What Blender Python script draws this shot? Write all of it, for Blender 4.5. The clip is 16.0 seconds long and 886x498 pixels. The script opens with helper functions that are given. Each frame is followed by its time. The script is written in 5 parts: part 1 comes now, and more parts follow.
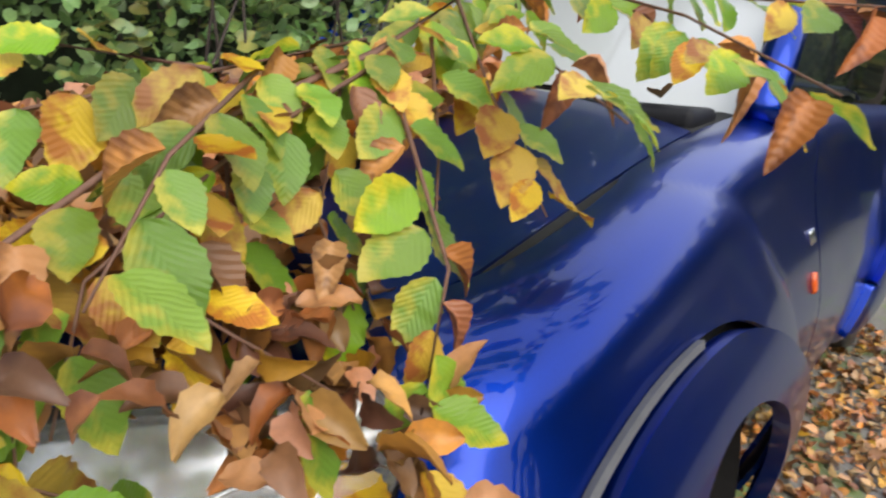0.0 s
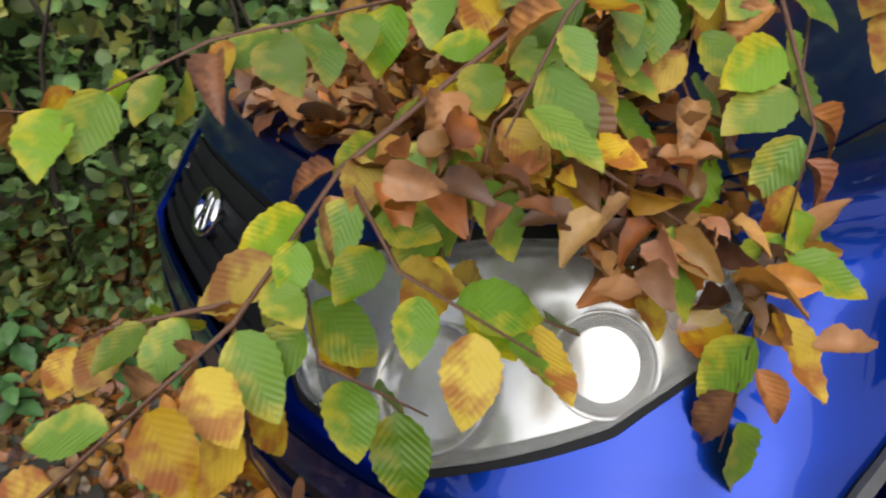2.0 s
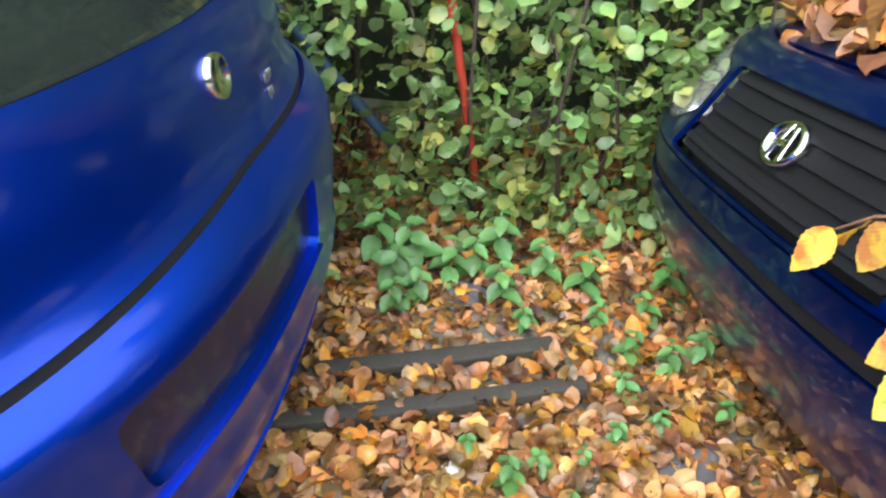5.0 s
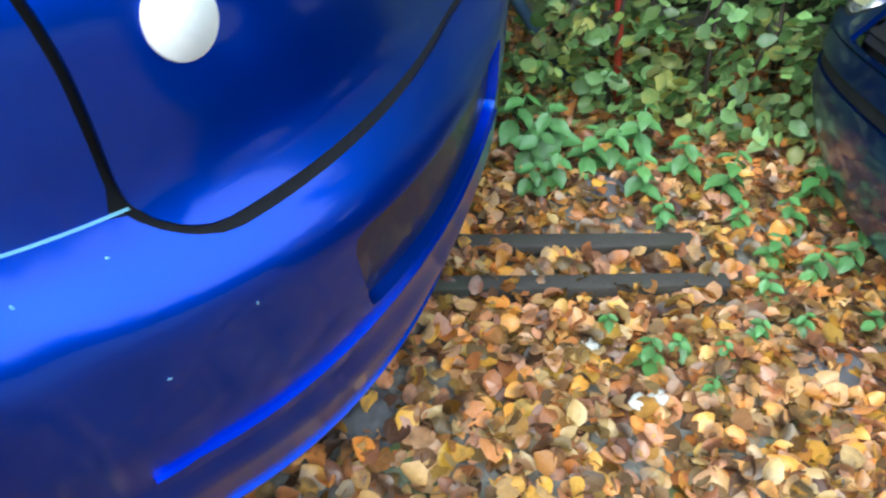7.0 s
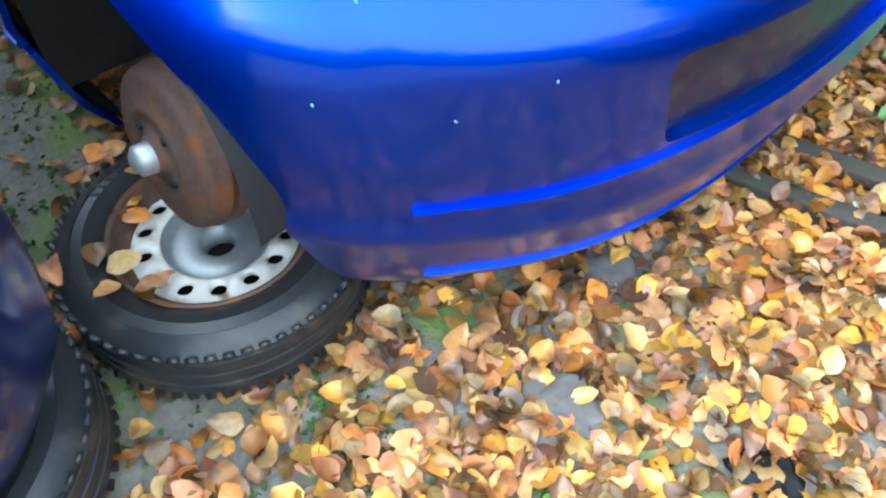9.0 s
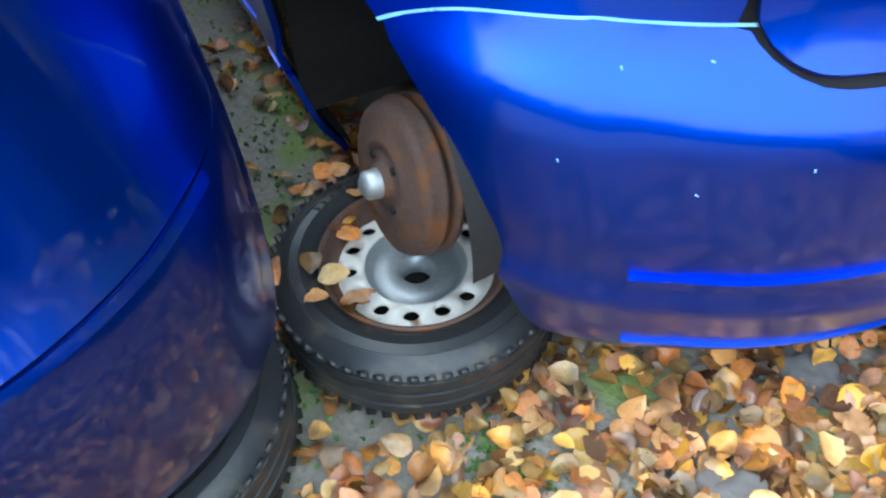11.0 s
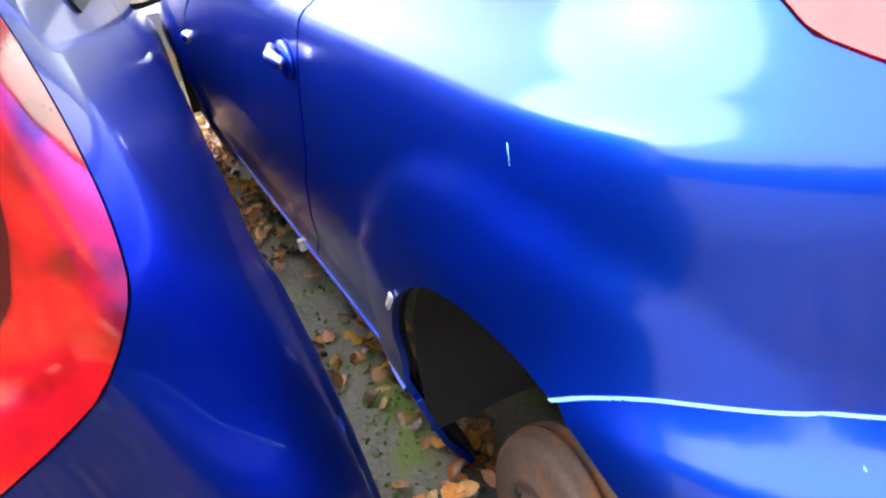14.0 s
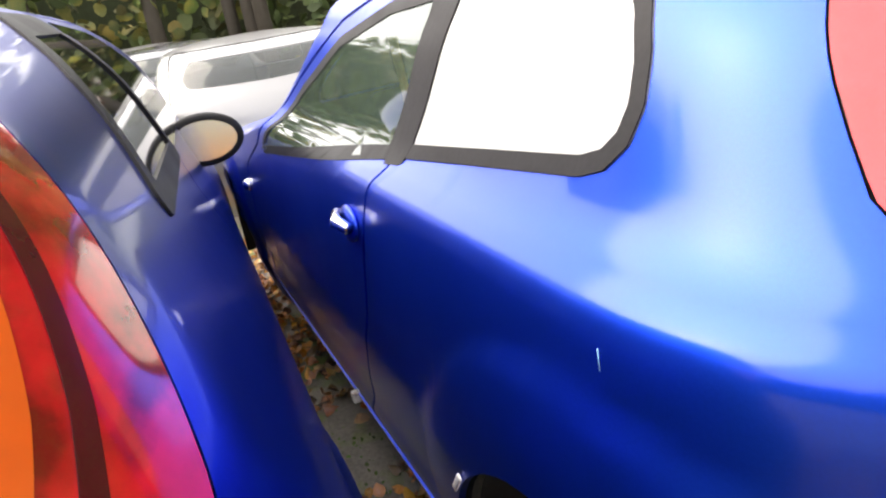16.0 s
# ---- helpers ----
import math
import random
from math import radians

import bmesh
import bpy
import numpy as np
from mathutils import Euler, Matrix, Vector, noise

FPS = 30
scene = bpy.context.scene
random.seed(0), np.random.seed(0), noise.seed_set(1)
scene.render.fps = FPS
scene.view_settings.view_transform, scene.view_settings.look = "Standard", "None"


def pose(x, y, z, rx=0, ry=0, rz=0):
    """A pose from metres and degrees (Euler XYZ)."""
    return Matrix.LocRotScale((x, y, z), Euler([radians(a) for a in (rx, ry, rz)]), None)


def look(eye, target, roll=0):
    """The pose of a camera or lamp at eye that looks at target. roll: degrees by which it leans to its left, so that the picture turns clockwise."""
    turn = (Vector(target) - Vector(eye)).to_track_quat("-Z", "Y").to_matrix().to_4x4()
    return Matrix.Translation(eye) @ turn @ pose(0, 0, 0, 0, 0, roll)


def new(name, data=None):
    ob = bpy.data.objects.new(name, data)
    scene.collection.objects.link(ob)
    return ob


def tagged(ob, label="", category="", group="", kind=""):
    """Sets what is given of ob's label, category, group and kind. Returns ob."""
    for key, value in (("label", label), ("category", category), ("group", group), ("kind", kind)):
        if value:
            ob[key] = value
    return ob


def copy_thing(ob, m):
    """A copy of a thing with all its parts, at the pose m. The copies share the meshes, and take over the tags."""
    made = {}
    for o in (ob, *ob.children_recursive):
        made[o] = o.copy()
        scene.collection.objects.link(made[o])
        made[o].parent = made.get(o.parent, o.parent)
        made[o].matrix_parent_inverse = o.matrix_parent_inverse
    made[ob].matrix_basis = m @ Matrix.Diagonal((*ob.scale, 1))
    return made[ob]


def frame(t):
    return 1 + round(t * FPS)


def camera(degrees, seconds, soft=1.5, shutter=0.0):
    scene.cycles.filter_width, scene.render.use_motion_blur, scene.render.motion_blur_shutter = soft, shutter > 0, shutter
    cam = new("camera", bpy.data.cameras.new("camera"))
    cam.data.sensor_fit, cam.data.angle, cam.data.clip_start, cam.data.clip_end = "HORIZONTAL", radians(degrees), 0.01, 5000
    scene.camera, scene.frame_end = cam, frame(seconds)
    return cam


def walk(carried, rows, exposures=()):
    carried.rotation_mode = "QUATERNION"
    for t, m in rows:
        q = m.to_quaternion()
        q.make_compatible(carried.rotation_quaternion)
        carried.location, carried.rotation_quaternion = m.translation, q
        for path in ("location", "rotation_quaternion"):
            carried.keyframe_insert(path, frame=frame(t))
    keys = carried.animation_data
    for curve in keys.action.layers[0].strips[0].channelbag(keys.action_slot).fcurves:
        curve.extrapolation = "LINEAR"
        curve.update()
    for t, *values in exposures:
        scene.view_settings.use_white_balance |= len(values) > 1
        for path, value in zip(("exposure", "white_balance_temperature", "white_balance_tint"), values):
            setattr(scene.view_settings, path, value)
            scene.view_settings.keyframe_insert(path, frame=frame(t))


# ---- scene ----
cam = camera(63.9, 16.0, soft=2.2, shutter=0.3)
PATH = [
    (0, (-0.027, -0.201, 1.314), (1.335, 1.092, 0.626), 10.4),
    (0.5, (-0.037, -0.186, 1.295), (1.152, 1.229, 0.531), 8.2),
    (1, (-0.064, -0.199, 1.291), (0.982, 1.28, 0.444), 6.7),
    (1.5, (-0.096, -0.225, 1.283), (0.728, 1.324, 0.323), 4.0),
    (2, (-0.133, -0.261, 1.292), (0.491, 1.347, 0.28), 3.0),
    (2.5, (-0.173, -0.312, 1.299), (0.246, 1.34, 0.253), 1.3),
    (3, (-0.23, -0.341, 1.297), (-0.039, 1.348, 0.244), 0.7),
    (3.5, (-0.31, -0.321, 1.274), (-0.252, 1.383, 0.229), 0.4),
    (4, (-0.431, -0.292, 1.269), (-0.427, 1.395, 0.195), 0.4),
    (4.5, (-0.589, -0.287, 1.269), (-0.644, 1.38, 0.165), 1.9),
    (4.7, (-0.619, -0.285, 1.236), (-0.713, 1.389, 0.145), 2.1),
    (6.8, (-0.801, -0.375, 1.142), (-1.059, 1.143, -0.134), 3.7),
    (7, (-0.807, -0.382, 1.138), (-1.118, 1.108, -0.159), 3.1),
    (7.5, (-0.815, -0.395, 1.12), (-1.283, 0.978, -0.256), 1.6),
    (8, (-0.795, -0.403, 1.106), (-1.433, 0.81, -0.351), 2.6),
    (8.5, (-0.781, -0.414, 1.09), (-1.534, 0.617, -0.449), 2.8),
    (9, (-0.775, -0.418, 1.079), (-1.621, 0.483, -0.494), 2.7),
    (9.2, (-0.774, -0.42, 1.076), (-1.652, 0.437, -0.503), 2.3),
    (11.3, (-0.83, -0.483, 1.096), (-2.06, 0.109, -0.366), -3.6),
    (11.5, (-0.853, -0.483, 1.095), (-2.112, 0.109, -0.341), -4.6),
    (12, (-0.863, -0.513, 1.123), (-2.176, 0.142, -0.235), -4.9),
    (12.5, (-0.909, -0.508, 1.136), (-2.274, 0.191, -0.148), -5.7),
    (13, (-0.944, -0.501, 1.151), (-2.367, 0.232, -0.048), -6.5),
    (13.5, (-0.983, -0.492, 1.165), (-2.508, 0.205, 0.075), -7.8),
    (14, (-1.001, -0.488, 1.188), (-2.6, 0.18, 0.19), -9.2),
    (14.5, (-1.021, -0.488, 1.212), (-2.684, 0.175, 0.32), -9.5),
    (15, (-1.039, -0.489, 1.23), (-2.738, 0.183, 0.417), -9.4),
    (15.5, (-1.055, -0.49, 1.245), (-2.779, 0.185, 0.49), -10.2),
    (16, (-1.061, -0.495, 1.255), (-2.817, 0.178, 0.574), -9.8),
]
walk(cam, [(t, look(eye, target, roll)) for t, eye, target, roll in PATH],
     [(0, 0.7, 6300, 10), (1, 0.42, 6300, 10), (2, 0.2, 6300, 10), (2.5, 0.35, 6300, 10), (3, 0.9, 6300, 10), (3.5, 1.3, 6300, 9), (4.7, 1.78, 6200, 7), (6.8, 1.65, 5450, -2), (8, 1.9, 5450, -3), (9.2, 2.45, 5450, -3), (11.3, 2.35, 5550, -2), (13, 2.95, 6100, 4), (14.5, 2.95, 6900, 10), (16, 2.1, 7200, 13)])

# ---- light ----
world = bpy.data.worlds.new("world")
scene.world = world
world.use_nodes = True
wt = world.node_tree
bg = wt.nodes["Background"]
sky = wt.nodes.new("ShaderNodeTexSky")
sky.sky_type = "NISHITA"
sky.sun_disc = False
sky.sun_elevation, sky.sun_rotation = radians(38), radians(200)
sky.air_density, sky.dust_density, sky.ozone_density = 1.0, 4.0, 1.0
soften = wt.nodes.new("ShaderNodeMixRGB")
soften.inputs[0].default_value = 0.75
soften.inputs[2].default_value = (7.4, 7.5, 7.6, 1)
wt.links.new(sky.outputs[0], soften.inputs[1])
wt.links.new(soften.outputs[0], bg.inputs[0])
bg.inputs[1].default_value = 0.15
sun = new("sun", bpy.data.lights.new("sun", "SUN"))
sun.data.energy, sun.data.angle, sun.data.color = 1.2, radians(60), (1, 0.96, 0.9)
sun.matrix_world = look((-3, -6, 7), (0, 0, 0))

# ---- materials ----


def material(name, colour, rough=0.5, metal=0.0, coat=0.0, vary=0.25, scale=8.0, fine=60.0, bump=0.0, second=None, spots=0.0, per_piece=0.0, island=0.0, coat_rough=0.07):
    """A principled surface with noise at two scales; second: colour of the stains."""
    m = bpy.data.materials.new(name)
    m.use_nodes = True
    t = m.node_tree
    b = t.nodes["Principled BSDF"]
    co = t.nodes.new("ShaderNodeTexCoord")
    n1 = t.nodes.new("ShaderNodeTexNoise")
    n1.inputs["Scale"].default_value, n1.inputs["Detail"].default_value = scale, 6
    n2 = t.nodes.new("ShaderNodeTexNoise")
    n2.inputs["Scale"].default_value, n2.inputs["Detail"].default_value = fine, 3
    for n in (n1, n2):
        t.links.new(co.outputs["Object"], n.inputs["Vector"])
    mix = t.nodes.new("ShaderNodeMixRGB")
    mix.inputs[1].default_value = (*[c * (1 - vary) for c in colour], 1)
    mix.inputs[2].default_value = (*[min(1, c * (1 + vary)) for c in colour], 1)
    t.links.new(n2.outputs[0], mix.inputs[0])
    out = mix.outputs[0]
    if second:
        ramp = t.nodes.new("ShaderNodeValToRGB")
        ramp.color_ramp.elements[0].position, ramp.color_ramp.elements[1].position = 0.62 - 0.3 * spots, 0.72 - 0.25 * spots
        t.links.new(n1.outputs[0], ramp.inputs[0])
        mix2 = t.nodes.new("ShaderNodeMixRGB")
        mix2.inputs[2].default_value = (*second, 1)
        t.links.new(ramp.outputs[0], mix2.inputs[0])
        t.links.new(out, mix2.inputs[1])
        out = mix2.outputs[0]
    if per_piece or island:
        hsv = t.nodes.new("ShaderNodeHueSaturation")
        amount = per_piece or island
        if per_piece:
            src = t.nodes.new("ShaderNodeObjectInfo").outputs["Random"]
        else:
            src = t.nodes.new("ShaderNodeNewGeometry").outputs["Random Per Island"]
        for k, (lo, hi, mul) in enumerate(((0.5 - 0.008 * amount, 0.5 + 0.035 * amount, 1.0), (1 - 0.2 * amount, 1 + 0.05 * amount, 7.3), (1 - 0.7 * amount, 1 + 0.55 * amount, 3.7))):
            fr = t.nodes.new("ShaderNodeMath")
            fr.operation = "MULTIPLY"
            fr.inputs[1].default_value = mul
            t.links.new(src, fr.inputs[0])
            fc = t.nodes.new("ShaderNodeMath")
            fc.operation = "FRACT"
            t.links.new(fr.outputs[0], fc.inputs[0])
            mp = t.nodes.new("ShaderNodeMapRange")
            mp.inputs[3].default_value, mp.inputs[4].default_value = lo, hi
            t.links.new(fc.outputs[0], mp.inputs[0])
            t.links.new(mp.outputs[0], hsv.inputs[k])
        t.links.new(out, hsv.inputs["Color"])
        out = hsv.outputs[0]
    t.links.new(out, b.inputs["Base Color"])
    rr = t.nodes.new("ShaderNodeMapRange")
    rr.inputs[3].default_value, rr.inputs[4].default_value = max(0.02, rough * 0.8), min(1, rough * 1.25)
    t.links.new(n1.outputs[0], rr.inputs[0])
    t.links.new(rr.outputs[0], b.inputs["Roughness"])
    b.inputs["Metallic"].default_value = metal
    b.inputs["Coat Weight"].default_value = coat
    b.inputs["Coat Roughness"].default_value = coat_rough
    if bump:
        bp = t.nodes.new("ShaderNodeBump")
        bp.inputs["Strength"].default_value, bp.inputs["Distance"].default_value = 0.6, bump
        t.links.new(n2.outputs[0], bp.inputs["Height"])
        t.links.new(bp.outputs[0], b.inputs["Normal"])
    return m


def glass(name, colour, rough=0.03, alpha=0.35):
    """A pane: clear coat over a see-through tint."""
    m = bpy.data.materials.new(name)
    m.use_nodes = True
    t = m.node_tree
    b = t.nodes["Principled BSDF"]
    b.inputs["Base Color"].default_value = (*colour, 1)
    b.inputs["Roughness"].default_value = rough
    b.inputs["IOR"].default_value = 1.5
    b.inputs["Alpha"].default_value = alpha
    b.inputs["Coat Weight"].default_value = 1.0
    return m


PAINT_B = material("blue_car_paint", (0.0004, 0.042, 0.50), 0.38, 0.92, 0.62, 0.10, 3, 300, 0.0, coat_rough=0.12)
PAINT_A = material("deep_blue_car_paint", (0.0005, 0.028, 0.29), 0.3, 0.92, 0.6, 0.10, 3, 300, 0.0, coat_rough=0.03)
PAINT_C = material("dark_blue_car_paint", (0.0004, 0.026, 0.30), 0.33, 0.92, 0.5, 0.10, 3, 300, 0.0, coat_rough=0.06)
SILVER = material("silver_car_paint", (0.24, 0.24, 0.245), 0.3, 0.7, 0.6, 0.06, 3, 200)
DARKCAR = material("dark_car_paint", (0.03, 0.035, 0.05), 0.3, 0.3, 1.0, 0.06, 3, 200)
BLACK = material("black_plastic", (0.012, 0.012, 0.014), 0.55, 0, 0, 0.3, 9, 120, 0.0004)
BLACK.node_tree.nodes["Principled BSDF"].inputs["Specular IOR Level"].default_value = 0.2
STICKER = material("white_vinyl", (0.82, 0.82, 0.81), 0.4, 0, 0.2, 0.05, 20, 120)
CAVITY = material("underbody_black", (0.01, 0.01, 0.01), 0.8, 0, 0, 0.4, 9, 60, 0.002)
RUBBER = material("tyre_rubber", (0.025, 0.027, 0.03), 0.36, 0, 0, 0.3, 14, 90, 0.0008, (0.07, 0.06, 0.05), 0.25)
RUST = material("rusty_iron", (0.12, 0.075, 0.06), 0.75, 0.3, 0, 0.4, 18, 120, 0.0012, (0.2, 0.09, 0.04), 0.4)
WHITE_RIM = material("white_steel_rim", (0.7, 0.68, 0.63), 0.45, 0, 0, 0.1, 16, 80, 0.0005, (0.22, 0.13, 0.08), 0.12)
CHROME = material("chrome", (0.75, 0.76, 0.78), 0.12, 1.0, 0, 0.05)
ZINC = material("zinc_cap", (0.42, 0.45, 0.47), 0.45, 0.6, 0, 0.15, 20, 100, 0.0006)
LAMP_REFLECTOR = material("lamp_reflector", (0.55, 0.55, 0.54), 0.2, 0.9, 0, 0.1, 20, 40)
PANE = glass("window_glass", (0.03, 0.04, 0.04), 0.03, 0.55)
PANE_DARK = glass("dark_glass", (0.01, 0.012, 0.013), 0.03, 0.92)
PANE_GREEN = glass("green_tinted_glass", (0.05, 0.075, 0.06), 0.04, 0.72)
# whitish base colour stands in for bright sky mirrored in the glass
PANE_SKY_WHITE = glass("sky_white_glass", (0.55, 0.57, 0.57), 0.12, 0.75)
LENS_CLEAR = glass("clear_lens", (0.8, 0.82, 0.8), 0.06, 0.22)
LENS_RED = material("red_lens", (0.5, 0.006, 0.012), 0.12, 0, 1.0, 0.3, 14, 60, 0.0, (0.16, 0.002, 0.004), 0.45)
LENS_DARK = material("dark_red_lens", (0.06, 0.002, 0.006), 0.2, 0, 0.2, 0.3, 14, 60)
LENS_PINK = material("pale_red_lens", (0.75, 0.22, 0.22), 0.15, 0.2, 1.0, 0.2, 14, 60)
AMBER = material("amber_lens", (0.6, 0.09, 0.01), 0.25, 0, 0.6, 0.1)
SOIL = material("damp_soil", (0.185, 0.172, 0.147), 0.8, 0, 0, 0.5, 5, 70, 0.01, (0.15, 0.20, 0.06), 0.35)


def leaf_material(name, colour, second, spots, rough, thin, random_by, amount, veins=True, patch=9.0):
    """A leaf: two colours in blotches, side veins as relief, and light that passes through."""
    m = material(name, colour, rough, 0, 0, 0.25, patch, 120, 0.0, second, spots, amount if random_by == "object" else 0, amount if random_by == "island" else 0)
    t = m.node_tree
    b = t.nodes["Principled BSDF"]
    out = t.nodes["Material Output"]
    col = b.inputs["Base Color"].links[0].from_socket
    tr = t.nodes.new("ShaderNodeBsdfTranslucent")
    t.links.new(col, tr.inputs[0])
    mix = t.nodes.new("ShaderNodeMixShader")
    mix.inputs[0].default_value = thin
    t.links.new(b.outputs[0], mix.inputs[1])
    t.links.new(tr.outputs[0], mix.inputs[2])
    t.links.new(mix.outputs[0], out.inputs[0])
    if veins:
        co = t.nodes.new("ShaderNodeTexCoord")
        sep = t.nodes.new("ShaderNodeSeparateXYZ")
        t.links.new(co.outputs["Object"], sep.inputs[0])
        ab = t.nodes.new("ShaderNodeMath")
        ab.operation = "ABSOLUTE"
        t.links.new(sep.outputs[1], ab.inputs[0])
        ma = t.nodes.new("ShaderNodeMath")
        ma.operation = "MULTIPLY_ADD"
        ma.inputs[1].default_value = -1.1
        t.links.new(ab.outputs[0], ma.inputs[0])
        t.links.new(sep.outputs[0], ma.inputs[2])
        sc = t.nodes.new("ShaderNodeMath")
        sc.operation = "MULTIPLY"
        sc.inputs[1].default_value = 68
        t.links.new(ma.outputs[0], sc.inputs[0])
        sn = t.nodes.new("ShaderNodeMath")
        sn.operation = "SINE"
        t.links.new(sc.outputs[0], sn.inputs[0])
        bp = t.nodes.new("ShaderNodeBump")
        bp.inputs["Strength"].default_value, bp.inputs["Distance"].default_value = 0.15, 0.004
        t.links.new(sn.outputs[0], bp.inputs["Height"])
        t.links.new(bp.outputs[0], b.inputs["Normal"])
    return m


LEAF_DRY = leaf_material("dry_beech_leaf", (0.52, 0.20, 0.058), (0.20, 0.085, 0.04), 0.35, 0.27, 0.15, "island", 1.15, False, 14)
LEAF_GREEN = leaf_material("green_leaf", (0.22, 0.36, 0.022), (0.58, 0.50, 0.03), 0.42, 0.36, 0.35, "object", 0.55, True, 1.6)
LEAF_YELLOW = leaf_material("yellow_leaf", (0.76, 0.47, 0.025), (0.50, 0.15, 0.02), 0.42, 0.45, 0.35, "object", 0.5, True, 2.2)
LEAF_BROWN = leaf_material("brown_leaf", (0.48, 0.16, 0.04), (0.2, 0.06, 0.025), 0.4, 0.45, 0.15, "object", 0.7, True, 2.0)
LEAF_IVY = leaf_material("hedge_leaf", (0.25, 0.38, 0.12), (0.5, 0.47, 0.12), 0.34, 0.33, 0.33, "island", 0.8, False, 6)
TWIG = material("twig_bark", (0.16, 0.08, 0.05), 0.7, 0, 0, 0.35, 30, 150, 0.0008)
WOOD = material("weathered_timber", (0.05, 0.043, 0.037), 0.8, 0, 0, 0.4, 6, 90, 0.003, (0.05, 0.05, 0.035), 0.3)

# ---- builders ----


def part(name, bm, mat, parent, label=""):
    me = bpy.data.meshes.new(name)
    bm.to_mesh(me)
    bm.free()
    for p in me.polygons:
        p.use_smooth = True
    ob = new(name, me)
    me.materials.append(mat)
    ob.parent = parent
    if label:
        tagged(ob, label)
    return ob


def thing(name, m, label, category, group="", kind=""):
    ob = new(name)
    ob.matrix_world = m
    return tagged(ob, label, category, group, kind)


def mesh_part(name, verts, faces, mat, parent, label="", smooth=True):
    me = bpy.data.meshes.new(name)
    me.from_pydata([tuple(map(float, v)) for v in verts], [], faces)
    for p in me.polygons:
        p.use_smooth = smooth
    me.materials.append(mat)
    ob = new(name, me)
    ob.parent = parent
    if label:
        tagged(ob, label)
    return ob


def pchip(xs, ys):
    """A smooth curve through knots that does not overshoot."""
    xs, ys = np.array(xs, float), np.array(ys, float)
    h, d = np.diff(xs), np.diff(ys) / np.diff(xs)
    m = np.zeros(len(xs))
    m[0], m[-1] = d[0], d[-1]
    for k in range(1, len(xs) - 1):
        if d[k - 1] * d[k] > 0:
            w1, w2 = 2 * h[k] + h[k - 1], h[k] + 2 * h[k - 1]
            m[k] = (w1 + w2) / (w1 / d[k - 1] + w2 / d[k])

    def f(x):
        x = np.clip(x, xs[0], xs[-1])
        k = np.clip(np.searchsorted(xs, x) - 1, 0, len(xs) - 2)
        t = (x - xs[k]) / h[k]
        return (ys[k] * (1 + 2 * t) * (1 - t) ** 2 + m[k] * h[k] * t * (1 - t) ** 2 + ys[k + 1] * t * t * (3 - 2 * t) + m[k + 1] * h[k] * t * t * (t - 1))
    return f


def poly(points, radius=0.0):
    """Signed distance to a polygon with rounded corners, inside negative."""
    pts = np.array(points, float)
    if radius:
        c = pts.mean(0)
        area = np.sum(pts[:, 0] * np.roll(pts[:, 1], -1) - pts[:, 1] * np.roll(pts[:, 0], -1))
        if area < 0:
            pts = pts[::-1]
        out = []
        n = len(pts)
        for k in range(n):
            a, b, d = pts[k - 1], pts[k], pts[(k + 1) % n]
            e1, e2 = (b - a) / np.linalg.norm(b - a), (d - b) / np.linalg.norm(d - b)
            n1, n2 = np.array((-e1[1], e1[0])), np.array((-e2[1], e2[0]))
            out.append(b + radius * (n1 + n2) / max(0.25, 1 + n1 @ n2))
        pts = np.array(out)

    def f(x, y):
        x, y = np.asarray(x, float), np.asarray(y, float)
        best = np.full(x.shape, 1e9)
        inside = np.zeros(x.shape, bool)
        for (ax, ay), (bx, by) in zip(pts, np.roll(pts, -1, 0)):
            ex, ey = bx - ax, by - ay
            t = np.clip(((x - ax) * ex + (y - ay) * ey) / (ex * ex + ey * ey + 1e-12), 0, 1)
            best = np.minimum(best, (x - ax - t * ex) ** 2 + (y - ay - t * ey) ** 2)
            hit = ((ay > y) != (by > y)) & (x < (bx - ax) * (y - ay) / (by - ay + 1e-12) + ax)
            inside ^= hit
        d = np.sqrt(best)
        return np.where(inside, -d, d) - radius
    return f


